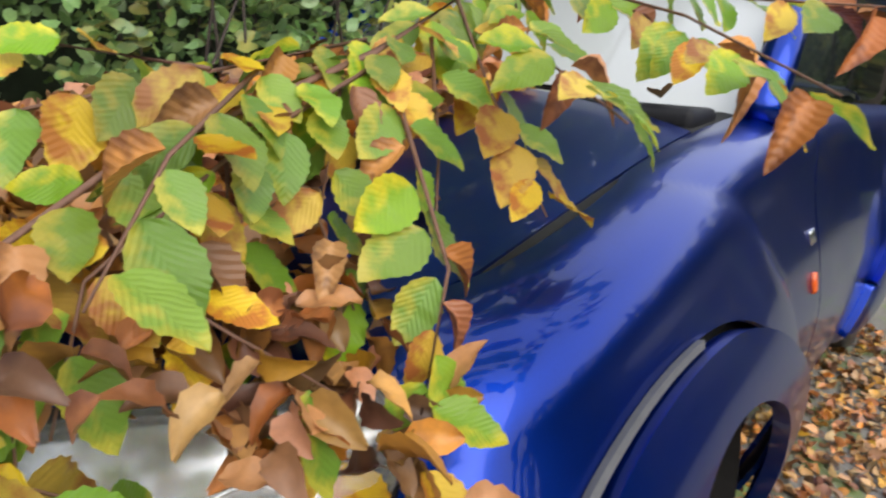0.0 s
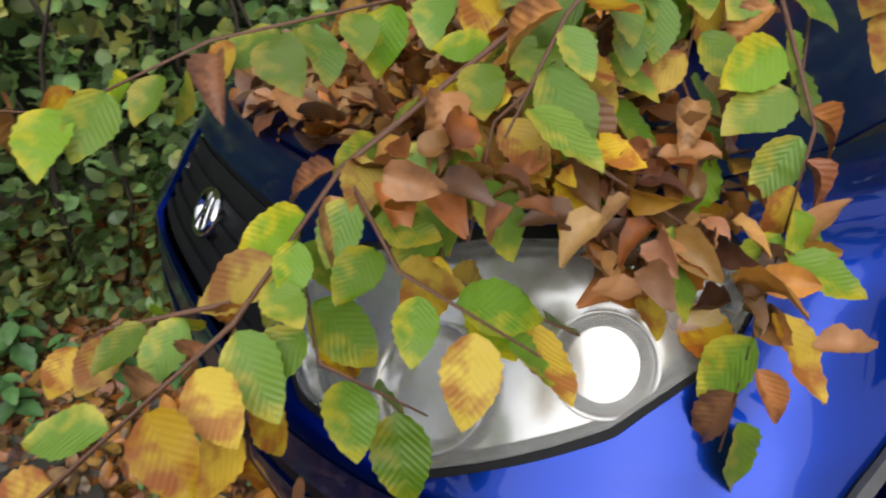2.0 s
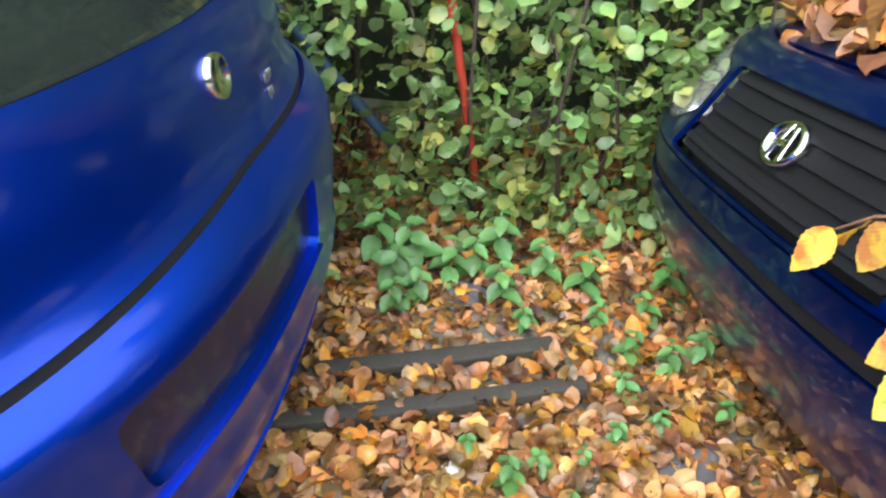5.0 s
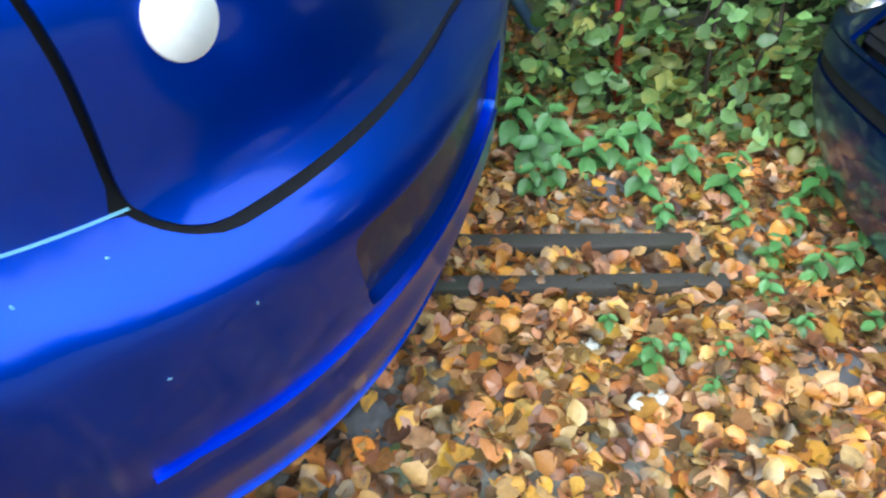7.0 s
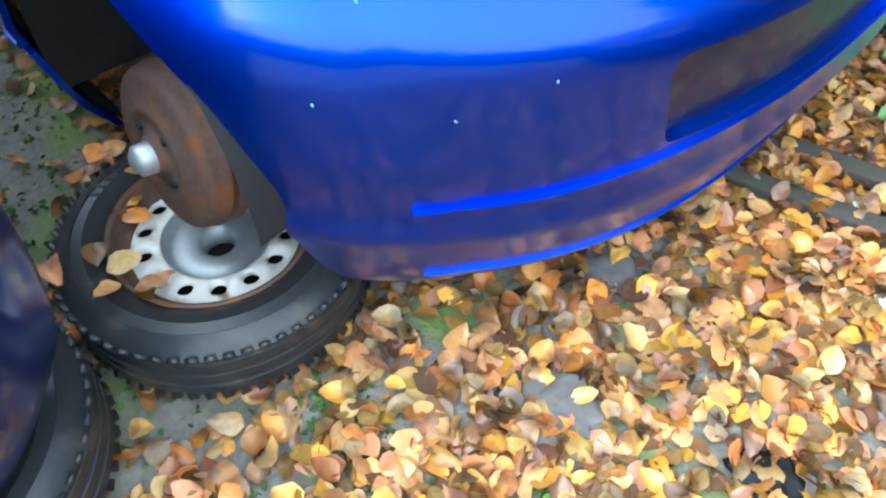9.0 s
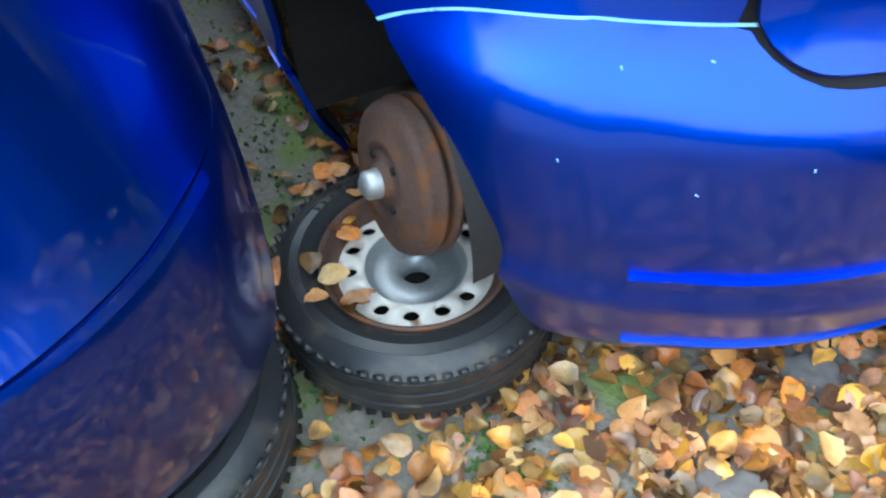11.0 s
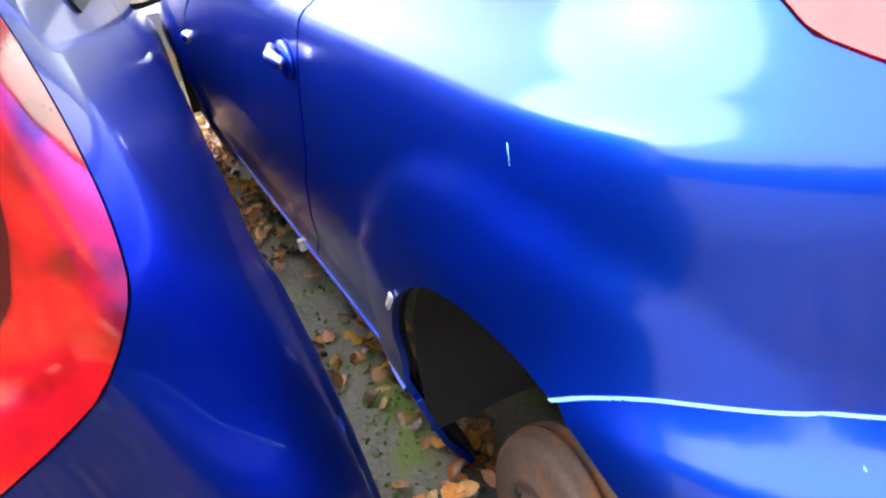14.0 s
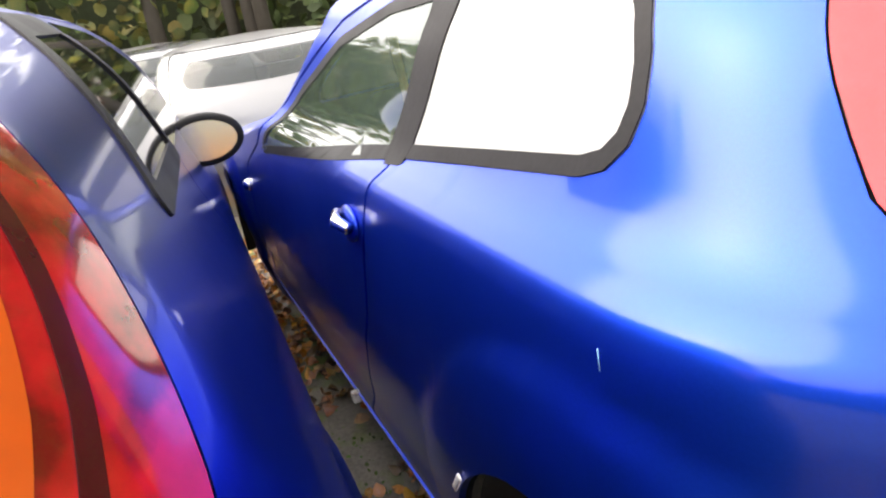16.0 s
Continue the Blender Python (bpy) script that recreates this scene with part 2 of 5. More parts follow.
class Shell:
    """A car's skin. s: metres along the outline from the middle of one end (x = 0), left positive; v: knots of the profile.
    rows of the profile: v, height, inset of the side, inset of the x = 0 end, inset of the other end, share of the rise."""

    def __init__(self, length, half, depth, power, rows, arches=(), rise=None, far=(0.8, 2.4), pull=None):
        self.pull = pchip(*pull) if pull else None
        self.L, self.W, self.arches, self.rise = length, half, arches, rise
        a = np.linspace(0, np.pi / 2, 400)
        x1, y1 = depth * (1 - np.cos(a) ** (2 / power)), half * np.sin(a) ** (2 / power)
        x2, y2 = length - far[0] * (1 - np.cos(a[::-1]) ** (2 / far[1])), half * np.sin(a[::-1]) ** (2 / far[1])
        xs, ys = np.r_[x1, x2], np.r_[y1, y2]
        s = np.r_[0, np.cumsum(np.hypot(np.diff(xs), np.diff(ys)))]
        keep = np.r_[True, np.diff(s) > 1e-7]
        self.s, self.x, self.y, self.S = s[keep], xs[keep], ys[keep], s[-1]
        r = np.array(rows, float)
        self.v0, self.v1 = r[0, 0], r[-1, 0]
        self.z, self.i, self.j, self.f, self.h = [pchip(r[:, 0], r[:, k]) for k in range(1, 6)]

    def at(self, s, v, push=0.0):
        sg, t = np.sign(s), np.abs(s)
        t = np.where(t > self.S, 2 * self.S - t, t)
        ox, oy = np.interp(t, self.s, self.x), np.interp(t, self.s, self.y)
        j, f = self.j(v) + push, self.f(v) + push
        x = j + ox * (self.L - f - j) / self.L
        z = self.z(v)
        if self.pull:
            end = self.L - self.f(v)
            x = x - self.pull(z) * np.clip((x - 1.3) / np.maximum(end - 1.3, 0.2), 0, 1.3) ** 1.3
        if self.rise:
            z = z + self.h(v) * self.rise(x)
        y = oy * (self.W - self.i(v) - push) / self.W
        side = np.clip((oy / self.W - 0.55) / 0.3, 0, 1)
        for cx, cz, r0, r1, up in self.arches:
            d = np.hypot(x - cx, z - cz)
            k = np.clip((r1 - d) / (r1 - r0), 0, 1)
            y = y + side * up * np.sqrt(np.clip(k * (2 - k), 0, 1)) * np.clip((z - 0.12) / 0.1, 0, 1)
        return np.stack([x, y * np.where(sg == 0, 1, sg), z], -1)

    def s_at(self, x):
        """How far along the outline the side reaches x."""
        return float(np.interp(x, self.x, self.s))


def panel(name, shell, s0, s1, v0, v1, ds, dv, sdf, mat, parent, label="", rim=0.012, push=0.0):
    """The piece of a shell where sdf(x, y, z, s) is negative, with a folded rim."""
    ns, nv = max(3, int((s1 - s0) / ds)), max(3, int((v1 - v0) / dv))
    s, v = np.meshgrid(np.linspace(s0, s1, ns + 1), np.linspace(v0, v1, nv + 1), indexing="ij")

    def field(a, b):
        p = shell.at(a, b, push)
        return sdf(p[..., 0], p[..., 1], p[..., 2], a)
    f = field(s, v)
    keep = (f[:-1, :-1] + f[1:, :-1] + f[:-1, 1:] + f[1:, 1:]) < 0
    used, edge = np.zeros(s.shape, bool), np.zeros(s.shape, bool)
    for a in (0, 1):
        for b in (0, 1):
            used[a:ns + a, b:nv + b] |= keep
            edge[a:ns + a, b:nv + b] |= ~keep
    move = used & edge
    hs, hv = (s1 - s0) / ns, (v1 - v0) / nv
    S0, V0 = s[move], v[move]
    a, b = S0.copy(), V0.copy()
    for k in range(5):
        g = field(a, b)
        gs, gv = (field(a + 1e-4, b) - g) / 1e-4, (field(a, b + 1e-4 * hv / hs) - g) / 1e-4
        n = gs * gs + gv * gv + 1e-9
        a = np.clip(a - g * gs / n, S0 - 0.75 * hs, S0 + 0.75 * hs)
        b = np.clip(b - g * gv / n * (hv / hs), V0 - 0.75 * hv, V0 + 0.75 * hv)
        b = np.clip(b, shell.v0, shell.v1)
    s[move], v[move] = a, b
    P = shell.at(s, v, push)
    ids = -np.ones(s.shape, int)
    ids[used] = np.arange(used.sum())
    verts = P[used]
    faces = []
    count = {}
    for p, q in zip(*np.nonzero(keep)):
        c = [int(ids[p, q]), int(ids[p + 1, q]), int(ids[p + 1, q + 1]), int(ids[p, q + 1])]
        c = c[::-1]
        faces.append(c)
        for k in range(4):
            e = (c[k], c[(k + 1) % 4])
            count[e] = 1
    border = [e for e in count if (e[1], e[0]) not in count]
    if rim:
        e = 1e-3
        sb, vb = s[used], v[used]
        n = np.cross(shell.at(sb + e, vb, push) - verts, shell.at(sb, np.clip(vb + e, shell.v0, shell.v1), push) - shell.at(sb, np.clip(vb - e, shell.v0, shell.v1), push))
        n /= np.linalg.norm(n, axis=-1, keepdims=True) + 1e-12
        out = verts - np.array((shell.L / 2, 0, 0.6))
        n *= np.where((n * out).sum(-1, keepdims=True) < 0, -1, 1)
        extra, base = {}, len(verts)
        more = []
        for k in sorted({k for e2 in border for k in e2}):
            extra[k] = base + len(more)
            more.append(verts[k] - n[k] * rim)
        if more:
            verts = np.vstack([verts, more])
        faces += [[q, p, extra[p], extra[q]] for p, q in border]
    ob = mesh_part(name, verts, faces, mat, parent, label)
    ob.data.set_sharp_from_angle(angle=radians(50))
    return ob


def tube(bm, points, radii, sides=8):
    """A bent round rod through points."""
    pts = [Vector(p) for p in points]
    rings = []
    for k, p in enumerate(pts):
        d = (pts[min(k + 1, len(pts) - 1)] - pts[max(k - 1, 0)]).normalized()
        a = d.orthogonal().normalized()
        b = d.cross(a)
        r = radii[k] if hasattr(radii, "__len__") else radii
        rings.append([bm.verts.new(p + r * (math.cos(6.2832 * q / sides) * a + math.sin(6.2832 * q / sides) * b)) for q in range(sides)])
    for r0, r1 in zip(rings, rings[1:]):
        # line the rings up
        off = min(range(sides), key=lambda o: (r1[o].co - r0[0].co).length)
        for q in range(sides):
            bm.faces.new((r0[q], r0[(q + 1) % sides], r1[(q + 1 + off) % sides], r1[(q + off) % sides]))
    bm.faces.new(rings[0][::-1])
    bm.faces.new(rings[-1])
    return bm


def lathe(profile, sides=48, axis="z"):
    """A turned body from (radius, height) pairs."""
    bm = bmesh.new()
    rings = []
    for r, h in profile:
        ring = []
        for q in range(sides):
            c, s_ = math.cos(6.28319 * q / sides), math.sin(6.28319 * q / sides)
            ring.append(bm.verts.new((r * c, r * s_, h) if axis == "z" else (r * c, h, r * s_)))
        rings.append(ring)
    for a, b in zip(rings, rings[1:]):
        for q in range(sides):
            f = (a[q], a[(q + 1) % sides], b[(q + 1) % sides], b[q])
            bm.faces.new(f if axis == "z" else f[::-1])
    return bm


def box(size, centre=(0, 0, 0), bevel=0.0, turn=None):
    bm = bmesh.new()
    bmesh.ops.create_cube(bm, size=1, matrix=Matrix.Translation(centre) @ (turn or Matrix()) @ Matrix.Diagonal((*size, 1)))
    if bevel:
        bmesh.ops.bevel(bm, geom=bm.edges[:], offset=bevel, segments=2, affect="EDGES", profile=0.5)
    return bm


def any_of(*fs):
    out = fs[0]
    for f in fs[1:]:
        out = np.minimum(out, f)
    return out


def all_of(*fs):
    out = fs[0]
    for f in fs[1:]:
        out = np.maximum(out, f)
    return out


def arch_liner(parent, cx, cz, r, y0, y1):
    """The dark tub of a wheel arch, open below."""
    bm = bmesh.new()
    n = 28
    rows = []
    for y, rr in ((y0, r), (y1, r * 0.97)):
        ring = [(cx + rr, cz - 0.15)] + [(cx + rr * math.cos(a), cz + rr * math.sin(a)) for a in (radians(180 * k / n) for k in range(n + 1))] + [(cx - rr, cz - 0.01)]
        rows.append([bm.verts.new((x, y, z)) for x, z in ring])
    for k in range(n + 2):
        bm.faces.new((rows[0][k], rows[0][k + 1], rows[1][k + 1], rows[1][k]))
    bm.faces.new(rows[1])
    return part("arch_liner", bm, CAVITY, parent, "black wheel arch liner")


def hatchback(name, m, paint, label, shell, style):
    """A three-door hatchback; style holds its joints, in its own x (from the tail), y (left) and z."""
    car = thing(name, m, label, "car", style.get("group", ""))
    st = style
    gap = st.get("gap", 0.0035)
    rec = poly(st["recess"], 0.02) if "recess" in st else None
    gate, rear_glass = poly(st["gate"], 0.06), poly(st["rear_glass"], 0.05)
    door, dglass, qglass = poly(st["door"], 0.04), poly(st["door_glass"], 0.02), poly(st["quarter_glass"], 0.01)
    lamp = poly(st["lamp"], st.get("lamp_round", 0.03))
    wind = poly(st["windscreen"], 0.06)
    strip = pchip(*st["strip"])
    sill = st["sill"]
    arches = shell.arches

    def arch(x, z):
        return any_of(*[np.where(z < cz, np.abs(x - cx) * 1.0 - r0, np.hypot(x - cx, z - cz) - r0) for cx, cz, r0, r1, up in arches])

    mid = shell.L * 0.5
    f_gate = lambda x, y, z, s: np.maximum(gate(y, z), x - 1.2)
    f_rglass = lambda x, y, z, s: np.maximum(rear_glass(y, z), x - 1.4)
    f_lamp = lambda x, y, z, s: np.maximum(lamp(x, z), 0.4 - np.abs(y))
    f_bump = lambda x, y, z, s: all_of(z - strip(np.abs(s)), x - arches[0][0])
    f_door = lambda x, y, z, s: door(x, z)
    f_dg = lambda x, y, z, s: dglass(x, z)
    f_qg = lambda x, y, z, s: qglass(x, z)
    f_wind = lambda x, y, z, s: np.maximum(wind(y, z), mid - x)
    f_sill = lambda x, y, z, s: all_of(z - sill, arches[0][0] - x, x - arches[1][0])
    hole = lambda x, y, z, s: arch(x, z)
    v0, v1, S = shell.v0, shell.v1, shell.S
    d = st.get("step", 0.02)
    # the left and right sides, and the ends
    panel("tailgate", shell, -1.3, 1.3, v0, v1, d, d, lambda *a: all_of(f_gate(*a) + gap, -f_rglass(*a)), paint, car)
    panel("rear_window", shell, -1.3, 1.3, v0, v1, d, d, lambda *a: f_rglass(*a) + 0.002, PANE, car, "tinted rear window", 0.004)
    panel("bumper", shell, -1.6, 1.6, v0, v1, d, d * 0.8, lambda *a: all_of(f_bump(*a) + gap * 0.3, gap - f_gate(*a), -hole(*a), -rec(a[3], a[2]) if rec else -1.0 + 0 * a[0]), paint, car, "", 0.02)
    for sg in (1, -1):
        lo, hi = (0.0, S) if sg > 0 else (-S, 0.0)
        panel("tail_lamp", shell, lo, hi, v0, v1, d, d, lambda *a: all_of(f_lamp(*a) + 0.001, gap - f_gate(*a), 0.4 - np.abs(a[1])), LENS_RED, car, "red tail lamp lens", 0.03)
        panel("door", shell, lo, hi, v0, v1, d, d, lambda *a: all_of(f_door(*a) + gap, -f_dg(*a), f_lamp(*a) * 0 - 1), paint, car)
        panel("door_window", shell, lo, hi, v0, v1, d, d, lambda *a: f_dg(*a) + 0.002, st.get("door_pane", PANE), car, "tinted door window", 0.004)
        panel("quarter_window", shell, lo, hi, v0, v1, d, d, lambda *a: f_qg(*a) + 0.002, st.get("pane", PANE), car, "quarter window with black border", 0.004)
        panel("sill", shell, lo, hi, v0, v1, d, d * 0.6, lambda *a: all_of(f_sill(*a) + 0.001, gap - f_door(*a), -hole(*a)), paint, car)
    panel("body", shell, -S, S, v0, v1, d, d, lambda *a: all_of(gap - f_gate(*a), 0.001 - f_lamp(*a), gap * 0.3 - f_bump(*a), gap - f_door(*a), -f_qg(*a), -f_dg(*a), -f_wind(*a), 0.001 - f_sill(*a), -hole(*a)), paint, car)
    panel("windscreen", shell, S - 1.4, S + 1.4, v0, v1, d, d, lambda *a: f_wind(*a) + 0.002, PANE, car, "windscreen", 0.004)
    panel("inner_shell", shell, -S, S, v0, v1, 0.05, 0.05, lambda *a: all_of(-f_qg(*a) - 0.02, -f_dg(*a) - 0.02, -f_wind(*a), -f_rglass(*a), -hole(*a)), CAVITY, car, "", 0.0, 0.022)
    for cx, cz, r0, r1, up in arches:
        for sg in (1, -1):
            arch_liner(car, cx, cz, r0 + 0.004, sg * (shell.W - 0.02), sg * (shell.W - 0.32))
    part("floor_pan", box((shell.L - 0.7, shell.W * 1.3, 0.05), (shell.L / 2, 0, 0.3), 0.01), CAVITY, car)
    return car


ROWS_B = [
    (0.15, 0.15, 0.090, 0.160, 0.12, 0), (0.26, 0.26, 0.050, 0.085, 0.05, 0), (0.37, 0.37, 0.020, 0.046, 0.02, 0), (0.41, 0.41, 0.010, 0.034, 0.0, 0), (0.44, 0.44, 0.014, 0.038, 0.0, 0), (0.54, 0.54, 0.003, 0.032, 0.0, 0),
    (0.64, 0.64, 0.000, 0.034, 0.02, 0), (0.675, 0.675, 0.003, 0.044, 0.04, 0), (0.69, 0.69, 0.004, 0.058, 0.05, 0), (0.72, 0.715, 0.006, 0.095, 0.08, 0), (0.75, 0.75, 0.008, 0.118, 0.1, 0), (0.84, 0.84, 0.014, 0.132, 0.3, 0),
    (0.92, 0.92, 0.022, 0.152, 0.70, 0), (0.960, 0.960, 0.030, 0.170, 0.90, 0), (0.972, 0.972, 0.038, 0.176, 0.97, 0), (1.005, 1.0, 0.078, 0.198, 1.02, 0), (1.03, 1.03, 0.100, 0.215, 1.05, 0), (1.2, 1.2, 0.165, 0.33, 1.30, 0), (1.30, 1.265, 0.205, 0.44, 1.5, 0),
    (1.38, 1.295, 0.270, 0.60, 1.75, 0), (1.44, 1.315, 0.40, 0.80, 1.9, 0), (1.51, 1.33, 0.62, 1.2, 2.0, 0), (1.58, 1.335, 0.84, 1.6, 2.1, 0)]
shell_b = Shell(4.0, 0.85, 0.70, 2.55, ROWS_B, ((0.665, 0.42, 0.305, 0.46, 0.022), (3.19, 0.38, 0.33, 0.44, 0.018)), pull=([0.6, 0.8, 0.88, 0.96, 1.05, 1.2, 1.27, 1.34], [0, 0.05, 0.25, 0.42, 0.5, 0.62, 0.5, 0.3]))
STYLE_B = dict(
    gap=0.0042, recess=[(-0.12, 0.50), (0.44, 0.505), (0.47, 0.64), (-0.12, 0.64)],
    gate=[(-0.605, 0.706), (0, 0.718), (0.605, 0.706), (0.607, 0.87), (0.62, 1.0), (0.56, 1.29), (-0.56, 1.29), (-0.62, 1.0), (-0.607, 0.87)],
    rear_glass=[(-0.56, 0.945), (0, 0.925), (0.56, 0.945), (0.48, 1.27), (-0.48, 1.27)],
    door=[(1.10, 1.285), (1.235, 1.02), (1.295, 0.867), (1.345, 0.70), (1.43, 0.53), (1.55, 0.325), (2.6, 0.30), (2.62, 0.80), (2.32, 0.91), (2.17, 1.02), (2.02, 1.10), (1.70, 1.225), (1.42, 1.282)],
    door_glass=[(1.265, 1.0), (2.24, 0.90), (2.11, 1.005), (1.97, 1.085), (1.68, 1.195), (1.40, 1.25), (1.17, 1.265)],
    quarter_glass=[(0.74, 1.050), (1.225, 1.006), (1.12, 1.27), (0.73, 1.27), (0.685, 1.22), (0.664, 1.17), (0.660, 1.125), (0.672, 1.088), (0.70, 1.062)],
    lamp=[(-0.1, 1.0), (0.36, 1.005), (0.42, 1.03), (0.462, 1.065), (0.49, 1.11), (0.515, 1.155), (0.54, 1.21), (0.58, 1.285), (-0.1, 1.285)], lamp_round=0.015,
    windscreen=[(-0.62, 0.97), (0.62, 0.97), (0.52, 1.29), (-0.52, 1.29)],
    pane=PANE_SKY_WHITE, door_pane=PANE_GREEN, strip=([0, 0.45, 0.626, 0.75, 0.82, 0.886, 1.02, 1.3], [0.755, 0.755, 0.751, 0.747, 0.744, 0.738, 0.704, 0.60]), sill=0.36)
car_b = hatchback("parked_hatchback", pose(-0.93, 0.64, 0, 0, 0, 180), PAINT_B, "bright blue three-door hatchback on a wheel rim, missing its rear wheel", shell_b, STYLE_B)

# ---- the car beside it ----
ROWS_C = [
    (0.20, 0.20, 0.05, 0.10, 0.12, 0), (0.32, 0.32, 0.015, 0.04, 0.05, 0), (0.45, 0.45, 0.004, 0.01, 0.0, 0), (0.56, 0.56, 0.000, 0.0, 0.0, 0), (0.62, 0.62, 0.002, 0.008, 0.02, 0), (0.68, 0.68, 0.008, 0.04, 0.05, 0),
    (0.80, 0.80, 0.028, 0.075, 0.2, 0), (0.90, 0.90, 0.055, 0.09, 0.5, 0), (0.99, 0.99, 0.085, 0.10, 0.95, 0), (1.06, 1.06, 0.105, 0.115, 1.05, 0), (1.2, 1.2, 0.155, 0.15, 1.30, 0), (1.34, 1.34, 0.215, 0.21, 1.58, 0),
    (1.42, 1.42, 0.28, 0.32, 1.85, 0), (1.46, 1.455, 0.40, 0.55, 2.0, 0), (1.52, 1.48, 0.64, 1.1, 2.1, 0), (1.58, 1.49, 0.83, 1.6, 2.2, 0)]


def lower(z):
    """Heights above the waist, pressed down to a low roof."""
    return z if z < 1.2 else 1.2 + (z - 1.2) * 0.6


ROWS_C = [(r[0], lower(r[1]), *r[2:]) for r in ROWS_C]
shell_c = Shell(3.9, 0.84, 0.38, 2.8, ROWS_C, ((0.66, 0.33, 0.31, 0.39, 0.012), (3.1, 0.33, 0.31, 0.39, 0.012)))
STYLE_C = dict(
    {k: v for k, v in STYLE_B.items() if k not in ("recess", "gap")}, lamp=[(-0.1, 0.93), (0.15, 0.935), (0.21, 0.957), (0.25, 0.995), (0.272, 1.03), (0.299, 1.08), (0.33, 1.145), (0.36, 1.22), (0.41, 1.37), (-0.1, 1.37)], lamp_round=0.02,
    pane=PANE_DARK, door_pane=PANE_DARK, windscreen=[(-0.62, 1.02), (0.62, 1.02), (0.52, 1.40), (-0.52, 1.40)],
    gate=[(-0.46, 0.64), (0.46, 0.64), (0.56, 0.72), (0.54, 1.0), (0.50, 1.40), (-0.50, 1.40), (-0.54, 1.0), (-0.56, 0.72)],
    rear_glass=[(-0.5, 1.02), (0.5, 1.02), (0.42, 1.36), (-0.42, 1.36)],
    strip=([0, 0.58, 0.73, 0.84, 1.3], [0.63, 0.633, 0.645, 0.658, 0.66]),
    quarter_glass=[(0.63, 1.10), (1.26, 1.06), (1.17, 1.38), (0.85, 1.37), (0.73, 1.24)],
    door_glass=[(1.33, 1.06), (2.4, 1.03), (2.05, 1.15), (1.72, 1.35), (1.24, 1.38)],
    door=[(1.28, 1.0), (1.34, 0.86), (1.38, 0.6), (1.40, 0.28), (2.6, 0.28), (2.62, 0.9), (2.50, 1.00), (2.09, 1.17), (1.74, 1.385), (1.19, 1.41)])
STYLE_C.update({k: [(a, lower(b)) for a, b in STYLE_C[k]] for k in ("gate", "rear_glass", "door", "door_glass", "quarter_glass", "lamp", "windscreen")})
car_c = hatchback("dark_hatchback", pose(-1.18, -1.25, 0, 0, 0, 177), PAINT_C, "dark blue hatchback with large red tail lamps", shell_c, STYLE_C)


def door_mirror(car, x, y, z, sg, paint):
    """An oval mirror on a short arm."""
    bm = bmesh.new()
    bmesh.ops.create_uvsphere(bm, u_segments=24, v_segments=14, radius=1, matrix=Matrix.Translation((x, y + sg * 0.14, z)) @ Matrix.Diagonal((0.06, 0.105, 0.07, 1)))
    for v in bm.verts:
        if v.co.x < x - 0.02:
            v.co.x = x - 0.02
    shell_ = part("mirror_housing", bm, paint, car)
    bm = bmesh.new()
    bmesh.ops.create_circle(bm, cap_ends=True, segments=28, radius=1, matrix=Matrix.Translation((x - 0.024, y + sg * 0.14, z)) @ Matrix.Rotation(radians(-90), 4, "Y") @ Matrix.Diagonal((0.052, 0.085, 1, 1)))
    part("mirror_glass", bm, CHROME, shell_, "silvered mirror glass")
    bm = tube(bmesh.new(), [(x + 0.02, y - sg * 0.02, z - 0.05), (x + 0.02, y + sg * 0.08, z - 0.03)], [0.03, 0.025], 10)
    part("mirror_arm", bm, BLACK, shell_)


door_mirror(car_c, 1.9, -0.66, 0.985, -1, BLACK)
door_mirror(car_c, 2.1, 0.70, 1.02, 1, BLACK)


lamp_c = poly(STYLE_C["lamp"], 0.03)


def lamp_insides(car, shell, lo, hi):
    """Bright strips and dark ribs that show through a red lens."""
    for off, w, mat, lab in ((0.052, 0.0045, LENS_DARK, "dark lamp rib"), (0.072, 0.0040, AMBER, "amber lamp strip"), (0.086, 0.0055, LENS_DARK, "dark lamp rib"), (0.112, 0.007, LENS_PINK, "pale lamp divider"), (0.135, 0.0045, LENS_DARK, "dark lamp rib"), (0.152, 0.0040, AMBER, "amber lamp strip"), (0.172, 0.0055, LENS_DARK, "dark lamp rib")):
        f = lambda x, y, z, s: all_of(np.abs(lamp_c(x, z) + off) - w, 0.45 - np.abs(y), 0.97 - z, z - 1.34)
        panel("lamp_strip", shell, lo, hi, 0.94, 1.36, 0.004, 0.0035, f, mat, car, lab, 0.001, -0.0012)


lamp_insides(car_c, shell_c, -1.4, -0.3)
strip_c = pchip(*STYLE_C["strip"])
panel("bumper_ledge", shell_c, -0.85, 0.85, 0.6, 0.7, 0.02, 0.003, lambda x, y, z, s: np.abs(z - strip_c(np.abs(s)) + 0.003) - 0.005, PAINT_C, car_c, "bright upper edge of the bumper", 0.008, -0.006)
panel("window_border", shell_c, -shell_c.S, 0, 1.0, 1.45, 0.012, 0.012, lambda x, y, z, s: np.abs(poly(STYLE_C["quarter_glass"], 0.01)(x, z) + 0.008) - 0.016, BLACK, car_c, "black window seal", 0.004, -0.004)

# ---- trim of the bright blue hatchback ----


def on_shell(shell, s, v, out=0.0):
    """A place on a skin and its outward direction."""
    a = np.array([s], float)
    p = shell.at(a, np.array([v]))[0]
    n = np.cross(shell.at(a + 1e-3, np.array([v]))[0] - p, shell.at(a, np.array([v + 1e-3]))[0] - p)
    n = Vector(n).normalized()
    if n.dot(Vector(p) - Vector((shell.L / 2, 0, 0.6))) < 0:
        n = -n
    return Vector(p) + n * out, n


